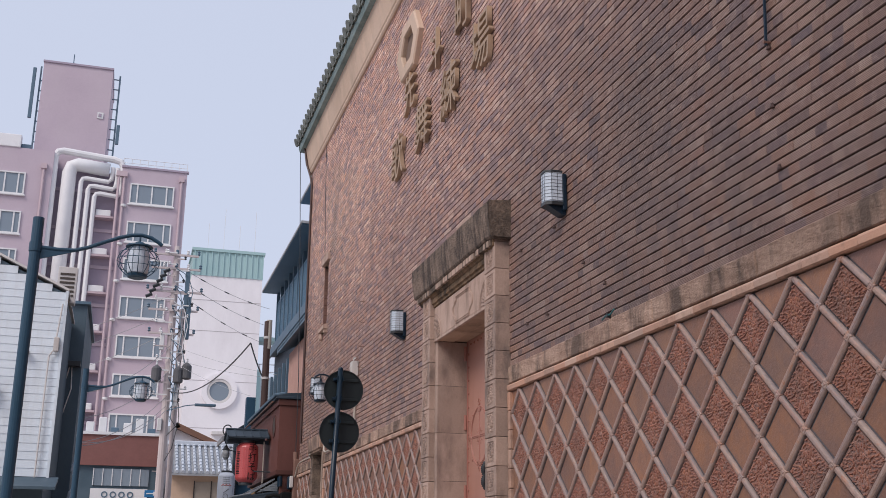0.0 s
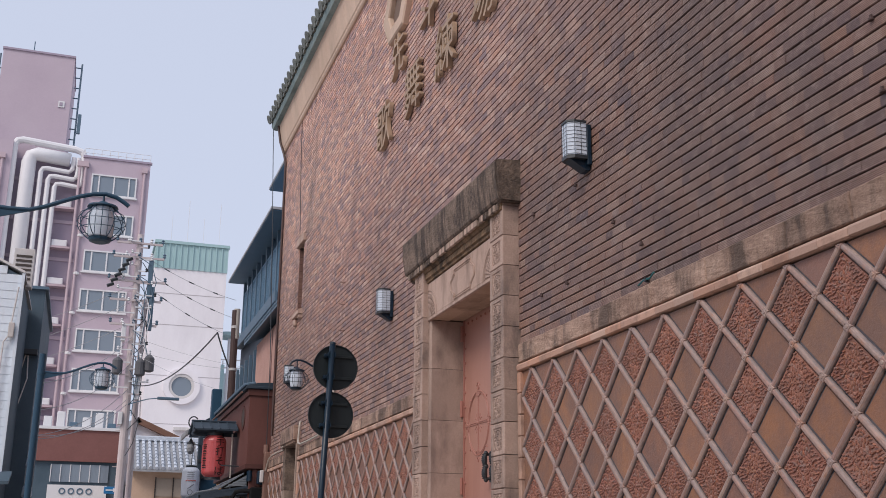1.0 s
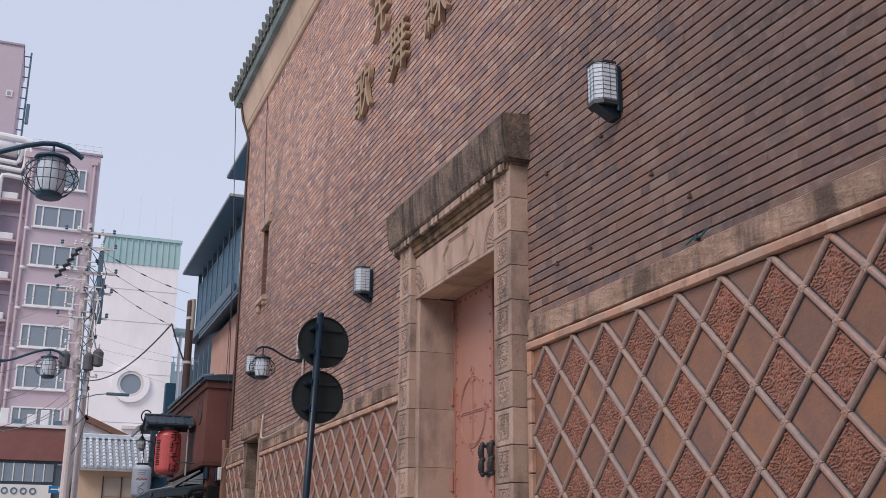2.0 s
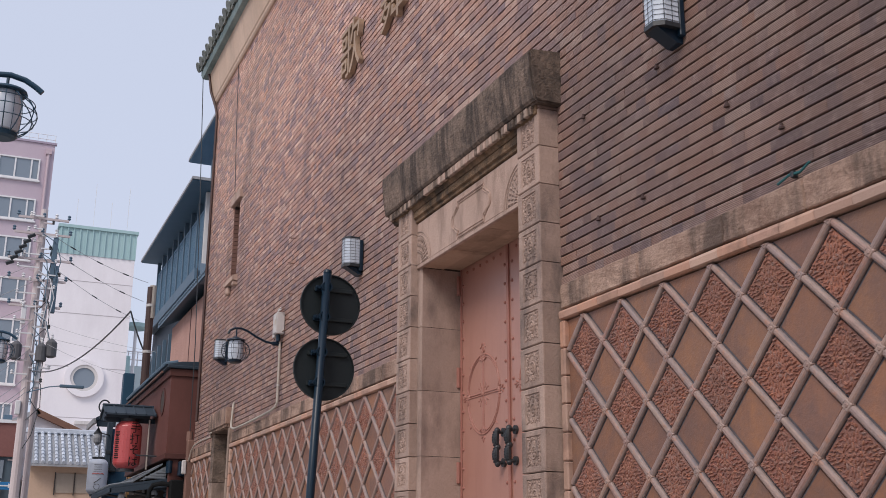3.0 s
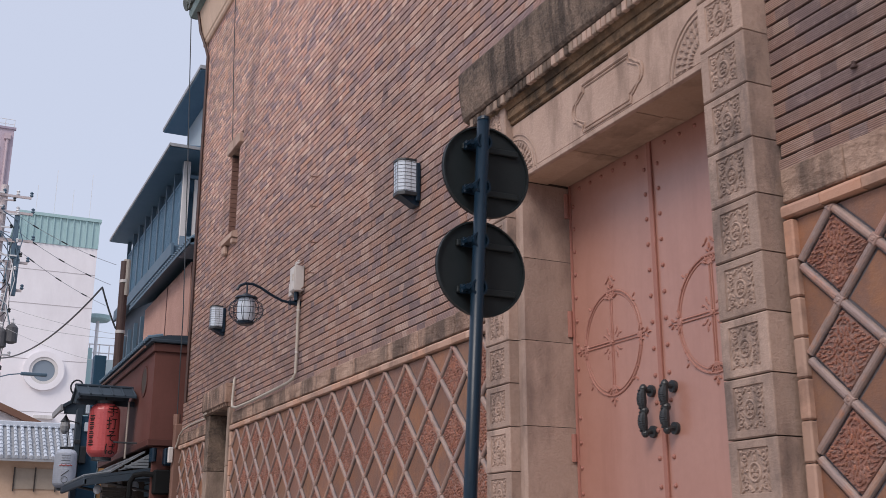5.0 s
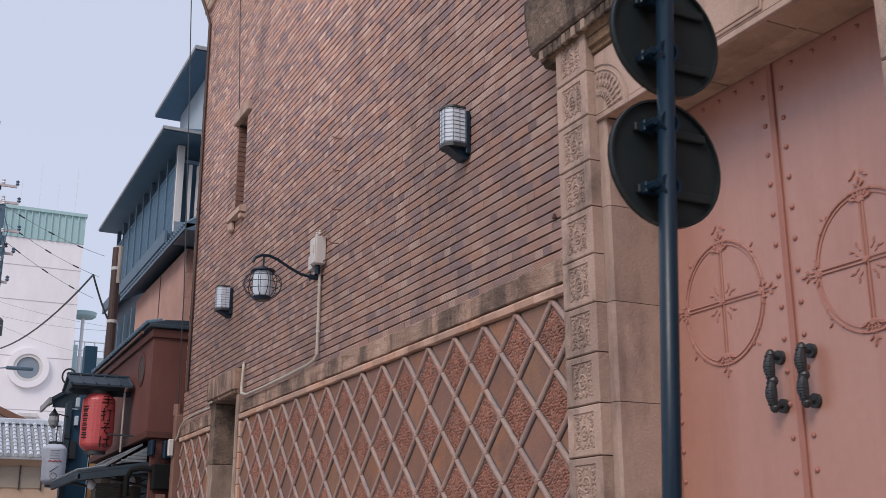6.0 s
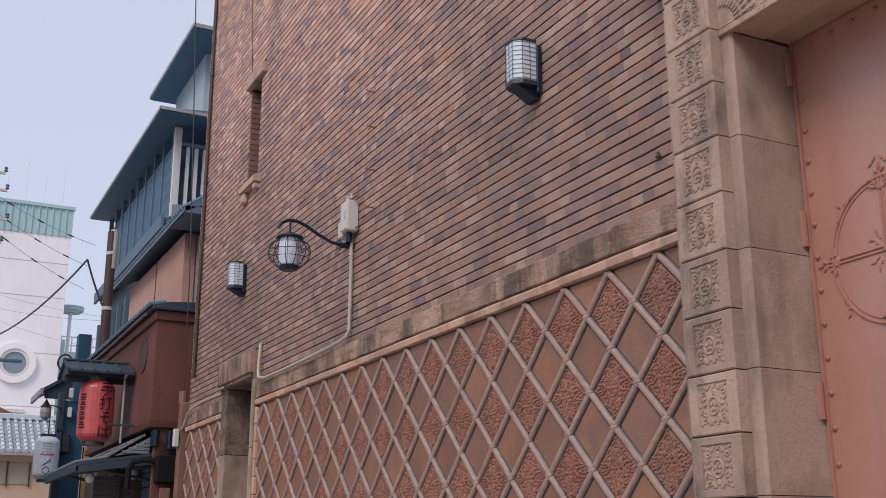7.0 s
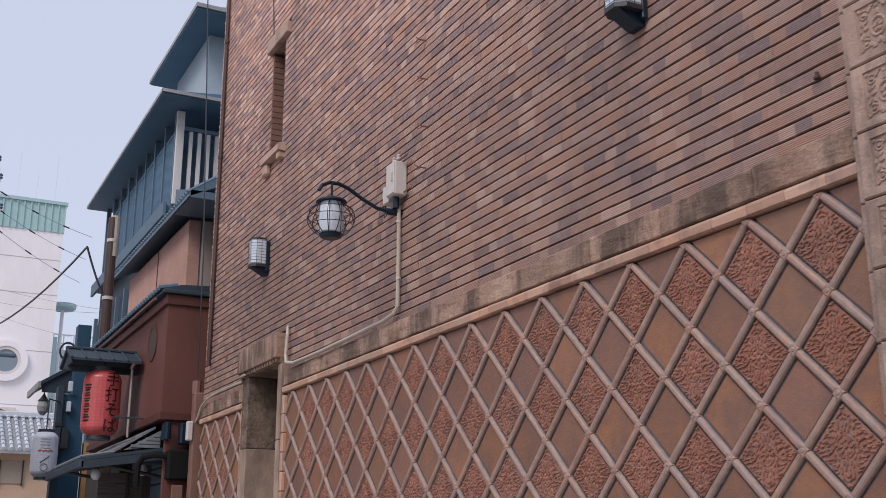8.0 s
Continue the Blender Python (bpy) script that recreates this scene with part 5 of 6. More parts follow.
prism(bm, [(23.72, 3.85), (24.2, 4.03), (24.68, 3.85), (24.68, 3.88), (24.2, 4.07), (23.72, 3.88)], "x", 2.40, 3.31)
part("roof_sheet", bm, ROOF_DARK, lroof)
for k in range(6):
    x = 2.41 + 0.89 * k / 5
    part("roof_batten", tube(B(), [(x, 23.71, 3.88), (x, 24.2, 4.075), (x, 24.69, 3.88)], 0.014, 6), ROOF_DARK, lroof)
part("ridge_cap", box(B(), 2.39, 3.32, 24.16, 24.24, 4.06, 4.10, 0.01), ROOF_DARK, lroof)
part("roof_beam", box(B(), 2.42, 3.36, 24.15, 24.25, 3.77, 3.85, 0.006), ROOF_DARK, lroof)
part("roof_side", prism(B(), [(23.8, 3.83), (24.6, 3.83), (24.2, 4.01)], "x", 2.43, 2.46), ROOF_DARK, lroof)
part("bracket_pipe", tube(B(), [(3.22, 23.9, 2.9), (3.22, 23.9, 3.8)], 0.016, 6), PIPE, lroof)
part("stay", tube(B(), [(3.35, 23.6, 3.12), (3.0, 23.75, 3.14)], 0.014, 6), IRON, lroof)
part("cable_coil", tube(B(), [(2.46 + 0.10 * math.cos(a), 24.5, 4.08 + 0.12 * math.sin(a)) for a in np.linspace(0.6, 5.6, 14)], 0.014, 6), IRON, lroof)

column = thing("sign_column", "tall dark blue sign column beside the restaurant", "sign column", (3.6, 31.2, 0))
BLUE = surface("deep_blue_paint", (0.02, 0.066, 0.115), (0.028, 0.082, 0.14), 0.5, 1, 20, 0.1, 0.003)
part("column_body", box(B(), 3.55, 3.81, 31.2, 31.5, 0.0, 5.80, 0.01), BLUE, column)
part("column_face", box(B(), 3.365, 3.77, 30.96, 31.18, 0.0, 4.37, 0.01), BLUE, column)
part("column_side", box(B(), 3.245, 3.36, 30.88, 31.17, 0.0, 4.52, 0.01), ROOF_DARK, column)
part("column_board", box(B(), 3.82, 4.09, 31.0, 31.19, 0.0, 3.47, 0.006), OCHRE, column)
for z in (4.02, 4.41):
    part("small_light", box(B(), 3.42, 3.50, 30.84, 30.95, z, z + 0.2, 0.01), FROST, column)
part("meter", box(B(), 3.37, 3.50, 30.82, 30.95, 3.32, 3.70, 0.01), IRON, column)
for k in range(3):
    part("clamp_band", box(B(), 3.235, 3.37, 30.86, 30.95, 2.9 + 0.42 * k, 3.0 + 0.42 * k, 0.01), IRON, column)
porch = thing("porch_roof", "dark lean-to roof of the neighbouring shop", "porch roof", (3.2, 32.5, 4.6))
part("porch_sheet", prism(B(), [(2.98, 4.60), (3.69, 5.06), (3.69, 5.14), (2.98, 4.68)], "y", 31.7, 33.4), ROOF_DARK, porch)
part("porch_fascia", box(B(), 2.96, 3.01, 31.64, 33.4, 4.56, 4.69), GREYTILE, porch)
part("porch_gable", prism(B(), [(3.06, 4.50), (3.66, 4.50), (3.66, 5.04), (3.06, 4.64)], "y", 31.75, 31.85), ROOF_DARK, porch)
ph = thing("hanging_lantern", "small caged lantern under the porch roof", "lantern", (3.12, 31.9, 4.2))
part("lantern_body", lathe(B(), [(0.04, -0.17), (0.095, -0.10), (0.115, 0.0), (0.095, 0.10), (0.04, 0.17)], (3.12, 31.9, 4.22), 12), GREYTILE, ph)
part("lantern_cap", lathe(B(), [(0.115, 0.11), (0.06, 0.18), (0.012, 0.26)], (3.12, 31.9, 4.22), 12), IRON, ph)
part("lantern_chain", tube(B(), [(3.12, 31.9, 4.45), (3.12, 31.9, 4.68)], 0.012, 5), IRON, ph)

# ---- tall timber and stucco house ----
house = thing("townhouse", "four-storey town house with dark eaves, slatted balcony and stucco wall", "house", (8, 36, 0))
part("body", box(B(), 5.75, 12, 30.6, 42.4, 0.0, 9.0), ROOF_DARK, house)
part("stucco_wall", box(B(), 5.50, 5.745, 30.7, 36.6, 4.0, 8.12), STUCCO, house)
part("stucco_joint", box(B(), 5.488, 5.50, 33.4, 33.46, 4.6, 8.1), BROWN_TRIM, house)
part("side_wall", box(B(), 5.75, 9, 30.45, 30.595, 5.0, 8.05), surface("dull_beige_boards", (0.24, 0.2, 0.17), (0.3, 0.25, 0.22), 0.8, 1, 20, 0.2, 0.004), house)
for x in (5.95, 6.5, 7.1):
    part("side_board_joint", box(B(), x, x + 0.03, 30.43, 30.45, 5.0, 8.05), DARKWOOD, house)
part("tile_eave", prism(B(), [(5.12, 8.16), (5.12, 8.26), (5.8, 8.72), (5.8, 8.5)], "y", 29.3, 37.0), SLATE, house)
bm = B()
for k in range(40):
    tube(bm, [(5.10, 29.35 + 0.19 * k, 8.25), (5.8, 29.35 + 0.19 * k, 8.74)], 0.05, 6)
part("eave_tile", bm, SLATE, house, kind="stuff")
part("eave_end", prism(B(), [(29.3, 8.15), (30.6, 8.15), (30.6, 8.7), (29.3, 8.3)], "x", 5.15, 9), SLATE, house)
part("lower_window", box(B(), 5.70, 5.745, 36.7, 42.3, 4.4, 8.0), ROOF_DARK, house)
for k in range(6):
    y = 36.75 + 1.08 * k
    part("window_slat", box(B(), 5.60, 5.70, y, y + 0.12, 4.3, 8.2), SLATE, house)
# balcony storey
part("balcony_floor", box(B(), 5.50, 12, 33.1, 42.2, 8.98, 9.17, 0.02), SLATE, house)
part("balcony_fascia", box(B(), 5.42, 5.50, 33.0, 42.2, 8.85, 9.20, 0.01), SLATE, house)
part("room_wall", box(B(), 6.9, 12, 34.3, 42.0, 9.17, 11.45), PALE, house)
for k in range(9):
    y = 33.15 + 1.06 * k
    part("balcony_post", box(B(), 5.62, 5.74, y, y + 0.10, 9.17, 11.5), SLATE, house)
    if k < 8:
        bm = B()
        for j in range(9):
            yy = y + 0.13 + 0.107 * j
            box(bm, 5.66, 5.70, yy, yy + 0.075, 9.22, 11.0)
        box(bm, 5.65, 5.72, y + 0.1, y + 1.06, 11.0, 11.07)
        part("slat_screen", bm, ROOF_BLUE, house, "dark blue-grey slatted screen", kind="stuff")
part("corner_post", box(B(), 5.62, 5.80, 33.02, 33.115, 9.17, 11.5, 0.01), PALE, house)
for k in range(14):
    x = 5.95 + 0.21 * k
    part("baluster", box(B(), x, x + 0.085, 33.12, 33.20, 9.22, 11.05), PALE, house)
part("balcony_rail", box(B(), 5.62, 9, 33.08, 33.24, 11.05, 11.15, 0.01), SLATE, house)
part("screen_back", box(B(), 5.9, 9, 33.9, 34.0, 9.17, 11.45), ROOF_BLUE, house)
bm = B()
prism(bm, [(5.08, 11.52), (5.08, 11.60), (9.5, 12.1), (9.5, 11.52)], "y", 32.25, 41.95)
part("roof", bm, ROOF_BLUE, house, "dark metal roof with deep eave")
part("roof_edge", box(B(), 5.05, 5.09, 32.2, 42.0, 11.55, 11.63), GREYTILE, house)
part("roof_edge", box(B(), 5.05, 9.5, 32.19, 32.24, 11.55, 11.63), GREYTILE, house)
part("top_storey", box(B(), 6.35, 9.5, 33.4, 36.6, 11.7, 13.8), surface("blue_grey_render", (0.30, 0.38, 0.45), (0.38, 0.45, 0.51), 0.8, 1, 12, 0.2, 0.006), house)
part("top_window", box(B(), 6.75, 9.5, 33.37, 33.40, 11.75, 12.9), PALE, house)
part("roof", prism(B(), [(5.72, 13.8), (5.72, 13.9), (9.5, 14.4), (9.5, 13.8)], "y", 32.2, 37.05), ROOF_BLUE, house)
part("roof_edge", box(B(), 5.69, 5.73, 32.15, 37.1, 13.84, 13.94), GREYTILE, house)
part("roof_edge", box(B(), 5.69, 9.5, 32.14, 32.19, 13.84, 13.94), GREYTILE, house)
flue = thing("flue_pipe", "brown metal flue pipe with white clamps", "flue pipe", (4.02, 31, 4.5))
part("flue", tube(B(), [(4.05, 31, 0.0), (4.02, 31, 8.02)], 0.10, 14), DARKPIPE, flue)
for z in (7.5, 6.3, 5.4):
    part("clamp", tube(B(), [(4.03, 31, z), (4.03, 31, z + 0.07)], 0.112, 14), BOX_GREY, flue)
part("flue_top", tube(B(), [(4.06, 30.98, 7.2), (4.06, 30.98, 8.06)], 0.085, 12), PIPE, flue)

# ---- left side of the street ----
SIDING = surface("white_siding", (0.64, 0.71, 0.78), (0.70, 0.77, 0.84), 0.6, 0.8, 20, 0.1, 0.004, 0.05, (0.5, 0.52, 0.54), 0.4)
SLATE2 = surface("dark_grey_cladding", (0.055, 0.09, 0.12), (0.082, 0.12, 0.155), 0.6, 1, 20, 0.2, 0.004)
white_house = thing("white_house", "white weatherboarded house with a sloping gable roof", "house", (-3.6, 26, 0))
part("core", box(B(), -6.0, -1.24, 24.06, 27.5, 2.9, 6.85), SLATE2, white_house)
part("gable_core", prism(B(), [(-6.0, 6.85), (-1.24, 6.85), (-3.7, 8.0)], "y", 24.06, 27.5), SLATE2, white_house)
BW = 0.172
for k in range(32):
    z = 2.92 + BW * k
    xr = -1.22 if z + BW < 6.9 else -1.22 - (z + BW - 6.9) / 0.465
    if xr < -3.6:
        break
    bm = B()
    prism(bm, [(24.024, z), (24.055, z), (24.055, z + BW), (24.034, z + BW)], "x", -6.0, xr)
    part("weatherboard", bm, SIDING, white_house)
part("corner_trim", box(B(), -1.245, -1.19, 23.98, 24.06, 2.9, 6.9), SIDING, white_house)
part("roof", prism(B(), [(-1.19, 6.90), (-1.19, 6.95), (-3.7, 8.12), (-6.4, 6.95), (-6.4, 6.90), (-3.7, 8.07)], "y", 23.97, 27.7), PALE, white_house)
part("lower_storey", box(B(), -6.0, -1.3, 24.3, 27.5, 0, 2.9), SLATE2, white_house)
part("porch", prism(B(), [(23.2, 2.62), (23.2, 2.68), (24.06, 2.92), (24.06, 2.84)], "x", -6.0, -1.0), SLATE2, white_house)
part("conduit", tube(B(), [(-1.28, 23.96, 6.6), (-1.36, 23.96, 5.6), (-1.45, 23.96, 5.45), (-1.47, 23.96, 2.9)], 0.018, 6), PALE, white_house)
part("meter_box", box(B(), -1.38, -1.27, 23.9, 24.0, 5.55, 5.85, 0.01), BOX_GREY, white_house)
part("security_light", lathe(B(), [(0.09, -0.03), (0.12, 0.0), (0.08, 0.06), (0.03, 0.08)], (-1.95, 23.93, 5.50), 12), BOX_GREY, white_house)
part("wall_light", box(B(), -2.62, -2.45, 23.8, 24.0, 4.55, 4.85, 0.02), SLATE, white_house)
ac = thing("roof_vent_box", "small louvred ventilation box beside the gable roof", "vent box", (-1.3, 25.2, 7))
part("vent_case", box(B(), -1.52, -1.10, 25.0, 25.3, 6.85, 7.70, 0.01), BOX_GREY, ac)
for k in range(6):
    part("vent_slot", box(B(), -1.47, -1.15, 24.985, 25.0, 7.0 + 0.1 * k, 7.05 + 0.1 * k), DARKWOOD, ac)
dark = thing("dark_house", "narrow dark grey clad house behind the white one", "house", (-2.2, 30, 0))
part("wall", box(B(), -4.0, -0.93, 27.8, 33.0, 0, 7.45), SLATE2, dark)
part("roof_edge", box(B(), -4.1, -0.86, 27.7, 33.1, 7.45, 7.52), SLATE, dark)
part("cable_bundle", tube(B(), [(-1.2, 27.76, 5.9), (-1.33, 27.74, 5.2), (-1.38, 27.74, 4.6), (-1.26, 27.74, 4.7), (-1.12, 27.74, 5.3), (-1.16, 27.76, 5.9)], 0.015, 5), PALE, dark)
part("bracket", box(B(), -1.35, -0.95, 27.6, 27.8, 5.85, 5.98, 0.01), IRON, dark)
for k, (z, s) in enumerate(((3.35, 0.16), (2.7, 0.2))):
    part("wall_lamp", lathe(B(), [(0.04, -s), (s * 0.6, -s * 0.4), (s * 0.5, s * 0.5), (0.03, s)], (-0.83, 27.4, z), 12), FROST, dark)

# ---- far end of the street ----
# Distance haze is mixed into the colours of PINK and PINK2.
PINK = surface("hazed_mauve_render", (0.455, 0.375, 0.44), (0.515, 0.43, 0.495), 0.8, 0.25, 6, 0.1, 0.01, stain=(0.50, 0.43, 0.48), stain_amt=0.45, stain_scale=(0.4, 0.4, 0.15))
PINK2 = surface("darker_hazed_render", (0.33, 0.28, 0.355), (0.38, 0.325, 0.40), 0.8, 0.25, 6, 0.1, 0.01)
WHITE_METAL = surface("white_duct_metal", (0.68, 0.68, 0.71), (0.76, 0.76, 0.78), 0.5, 0.8, 10, 0.1, 0.004)
FRAME = surface("white_window_frame", (0.66, 0.66, 0.68), (0.72, 0.72, 0.73), 0.5, 1, 10, 0)
MAUVE_PIPE = surface("mauve_pipe", (0.47, 0.37, 0.41), (0.53, 0.42, 0.46), 0.6, 1, 10, 0)
FARWALL = surface("white_render", (0.79, 0.765, 0.80), (0.83, 0.81, 0.84), 0.85, 0.2, 5, 0.1, 0.01, stain=(0.63, 0.60, 0.63), stain_amt=0.5, stain_scale=(0.3, 0.3, 0.1))
GREEN = surface("pale_green_sheet_metal", (0.32, 0.48, 0.50), (0.38, 0.54, 0.555), 0.6, 0.4, 8, 0.1, 0.01)
REDBROWN = surface("red_brown_fascia", (0.18, 0.077, 0.07), (0.24, 0.107, 0.096), 0.7, 0.6, 8, 0.1, 0.01)

pink = thing("apartment_building", "seven-storey mauve rendered building with white ducts and roof tower", "apartment building", (-2, 84, 0))
right = part("right_wing", box(B(), -1.62, 3.14, 80, 92, 0, 29.6), PINK, pink)
part("middle_wall", box(B(), -6.6, -1.62, 81.2, 92, 0, 29.4), PINK2, pink)
part("left_wing", box(B(), -20, -6.6, 80, 92, 0, 30.3), PINK, pink)
part("wing_parapet", box(B(), -20, -9.0, 79.9, 80.6, 30.3, 31.3, 0.04), WHITE_METAL, pink)
part("wing_step", box(B(), -9.0, -8.3, 80.2, 80.9, 30.3, 30.7, 0.04), SLATE, pink)
tower = part("roof_tower", box(B(), -8.25, -3.1, 81.5, 88, 29.4, 38.1), PINK, pink)
part("tower_cap", box(B(), -8.3, -3.05, 81.4, 88.1, 38.1, 38.25), PINK2, pink)
part("tower_vent", box(B(), -3.95, -3.5, 81.42, 81.5, 33.9, 34.4), FRAME, tower)
part("tower_vent_hole", box(B(), -3.86, -3.64, 81.38, 81.42, 34.02, 34.28), PINK2, tower)
part("parapet", box(B(), -1.7, 3.25, 79.9, 80.2, 29.6, 29.75), PINK2, pink)
for z in (30.05, 30.4):
    part("roof_rail", tube(B(), [(-1.6, 80.2, z), (3.1, 80.2, z)], 0.022, 5), FRAME, pink)
for k in range(9):
    part("rail_post", tube(B(), [(-1.6 + 0.59 * k, 80.2, 29.6), (-1.6 + 0.59 * k, 80.2, 30.4)], 0.022, 5), FRAME, pink)
for x, y, n in ((-8.45, 82.0, 7), (-2.55, 82.0, 8)):
    part("antenna_mast", tube(B(), [(x, y, 31), (x, y, 37.9)], 0.07, 6), SLATE, pink)
    for k in range(n):
        part("antenna_arm", tube(B(), [(x, y, 31.6 + 0.85 * k), (x + (0.45 if x < -5 else -0.45), y, 31.6 + 0.85 * k)], 0.05, 5), SLATE, pink)
part("panel_antenna", box(B(), -9.0, -8.75, 81.6, 81.8, 33.4, 37.6, 0.03), SLATE, pink)
part("panel_antenna", box(B(), -2.45, -2.2, 81.6, 81.8, 32.0, 33.6, 0.03), SLATE, pink)
part("rod_aerial", tube(B(), [(-6.3, 84, 37.9), (-6.3, 84, 40.2)], 0.04, 5), SLATE, pink)


def window(x0, x1, z0, z1, y, parent, lights=4):
    w = part("window", box(B(), x0 + 0.05, x1 - 0.05, y - 0.03, y + 0.02, z0 + 0.05, z1 - 0.05), WINDOW, parent)
    fr = B()
    for a, b, c, d in ((x0, x1, z0, z0 + 0.1), (x0, x1, z1 - 0.1, z1), (x0, x0 + 0.1, z0 + 0.1, z1 - 0.1), (x1 - 0.1, x1, z0 + 0.1, z1 - 0.1)):
        box(fr, a, b, y - 0.12, y, c, d)
    part("window_frame", fr, FRAME, w)
    cuts = (0.17, 0.5, 0.83) if lights == 4 else (0.5,)
    for c in cuts:
        x = x0 + (x1 - x0) * c
        part("mullion", box(B(), x - 0.05, x + 0.05, y - 0.10, y - 0.03, z0 + 0.1, z1 - 0.1), FRAME, w)
    part("window_sill", box(B(), x0 - 0.1, x1 + 0.1, y - 0.2, y, z0 - 0.12, z0, 0.02), FRAME, w)


for z in (26.75, 23.75, 20.9, 18.0, 15.1, 12.25, 9.4):
    window(-0.98, 2.26, z, z + 1.62, 80, right)
    window(-11.2, -8.4, z - 0.1, z + 1.62, 80, pink)
    part("wall_unit", box(B(), -3.3, -2.2, 80.5, 81.2, z - 1.0, z - 0.5, 0.05), WHITE_METAL, pink)
    part("unit_shelf", box(B(), -3.5, -2.0, 80.4, 81.2, z - 1.15, z - 1.0), MAUVE_PIPE, pink)
    part("wall_band", box(B(), -6.6, -1.62, 81.1, 81.2, z + 0.9, z + 1.15), PINK, pink)
    part("vent_hood", lathe(B(), [(0.05, -0.1), (0.2, -0.05), (0.2, 0.1), (0.05, 0.15)], (-1.35, 79.85, z - 0.25), 10), FRAME, pink)
for x in (-1.45, -1.85, 2.75, -7.2):
    part("down_pipe", tube(B(), [(x, 79.85, 2), (x, 79.85, 29.0)], 0.10, 6), MAUVE_PIPE, pink)
    part("pipe_head", box(B(), x - 0.2, x + 0.2, 79.7, 80.0, 28.8, 29.2), MAUVE_PIPE, pink)
# white ducts climbing the middle and turning over the roof edge
bm = B()
tube(bm, [(-6.55, 80.4, 8), (-6.55, 80.4, 30.1), (-6.35, 80.4, 30.45), (-6.0, 80.4, 30.55), (-2.3, 80.4, 30.25), (-1.8, 80.4, 30.1), (-1.6, 80.4, 29.7), (-1.6, 80.4, 28.9)], 0.26, 10)
part("duct_pipe", bm, WHITE_METAL, pink)
bm = B()
tube(bm, [(-5.45, 80.5, 8), (-5.45, 80.5, 28.9), (-5.3, 80.5, 29.4), (-4.9, 80.5, 29.6), (-2.6, 80.5, 29.4)], 0.52, 20)
part("main_duct", bm, WHITE_METAL, pink, smooth=True)
for k, (x, z) in enumerate(((-4.55, 28.55), (-4.0, 28.0), (-3.5, 27.45))):
    bm = B()
    e = -2.4 + 0.35 * k
    tube(bm, [(x, 80.4, 8), (x, 80.4, z - 0.3), (x + 0.12, 80.4, z - 0.05), (x + 0.4, 80.4, z), (e - 0.2, 80.4, z - 0.12), (e, 80.4, z + 0.1), (e + 0.05, 80.4, z + 0.5), (e + 0.05, 80.4, 29.6)], 0.17, 8)
    part("duct_pipe", bm, WHITE_METAL, pink)

pink.scale = (1.25, 1.25, 1.25)
pink.location = Vector((0.3, 2.0, 1.4)) + 1.25 * (pink.location - Vector((0.3, 2.0, 1.4)))
tall = thing("white_building", "tall white rendered building with round window and green roof screen", "building", (8, 97, 0))
part("wall", box(B(), 4.62, 10.72, 92, 102, 0, 24.8), FARWALL, tall)
part("side_tower", box(B(), 10.6, 11.1, 92.5, 102, 0, 16.9), GREEN, tall)
screen = part("roof_screen", box(B(), 4.62, 10.75, 91.95, 102, 24.8, 27.0), GREEN, tall)
part("screen_cap", box(B(), 4.5, 10.85, 91.8, 102, 27.0, 27.25), GREEN, screen)
for k in range(13):
    x = 4.72 + 0.495 * k
    part("screen_rib", box(B(), x, x + 0.09, 91.85, 91.95, 24.8, 27.0), GREEN, screen)
for z in (11.6, 15.6, 19.9, 22.6):
    part("wall_joint", box(B(), 4.62, 10.72, 91.985, 92, z, z + 0.05), surface("joint_grey", (0.45, 0.42, 0.44), (0.48, 0.45, 0.47), 0.9, bump=0), tall)
ring(bm := B(), (7.6, 91.7, 14.75), 1.05, 1.50, 0.3, "y", 40)
port = part("round_window", bm, FARWALL, tall)
ring(bm := B(), (7.6, 91.78, 14.75), 0.82, 1.06, 0.2, "y", 40)
part("window_frame", bm, PALE, port)
part("pane", tube(B(), [(7.6, 91.9, 14.75), (7.6, 91.985, 14.75)], 0.84, 40), WINDOW, port)
part("sun_shelf", box(B(), 7.2, 8.6, 91.5, 92, 11.1, 11.35), PALE, tall)
for k in range(4):
    part("mast", tube(B(), [(6.0 + 1.4 * k, 95, 27.2), (6.0 + 1.4 * k, 95, 30.5 + (k % 2) * 1.5)], 0.025, 4), FRAME, tall)
far = thing("glass_building", "distant pale green glass building with roof railing", "building", (14, 115, 0))
part("wall", box(B(), 11.2, 18, 110, 120, 0, 19.0), surface("pale_glass_wall", (0.45, 0.55, 0.58), (0.5, 0.6, 0.62), 0.4, 0.3, 5, 0), far)
for z in (19.6, 20.4):
    part("rail", tube(B(), [(11.2, 110, z), (18, 110, z)], 0.06, 5), FRAME, far)
for k in range(8):
    part("rail_post", tube(B(), [(11.2 + 0.9 * k, 110, 19), (11.2 + 0.9 * k, 110, 20.4)], 0.06, 5), FRAME, far)
disc = thing("roof_dish", "pale flat round dish on a distant roof", "dish", (13.2, 105, 19))
part("dish", lathe(B(), [(0.9, 0), (1.1, 0.15), (1.15, 0.5), (0.2, 0.55)], (12.9, 105, 21.6), 20), GREEN, disc)
part("dish_stem", tube(B(), [(12.9, 105, 0), (12.9, 105, 21.7)], 0.15, 6), FRAME, disc)

low = thing("shop_building", "low red-brown shop front with a window band and sign board", "shop", (0, 60, 0))
part("fascia", box(B(), -4.5, 2.25, 58, 64, 5.75, 7.3), REDBROWN, low)
part("coping", box(B(), -4.6, 2.35, 57.9, 64, 7.3, 7.45), FRAME, low)
part("wall", box(B(), -4.5, 2.25, 58.2, 64, 0, 5.75), SLATE2, low)
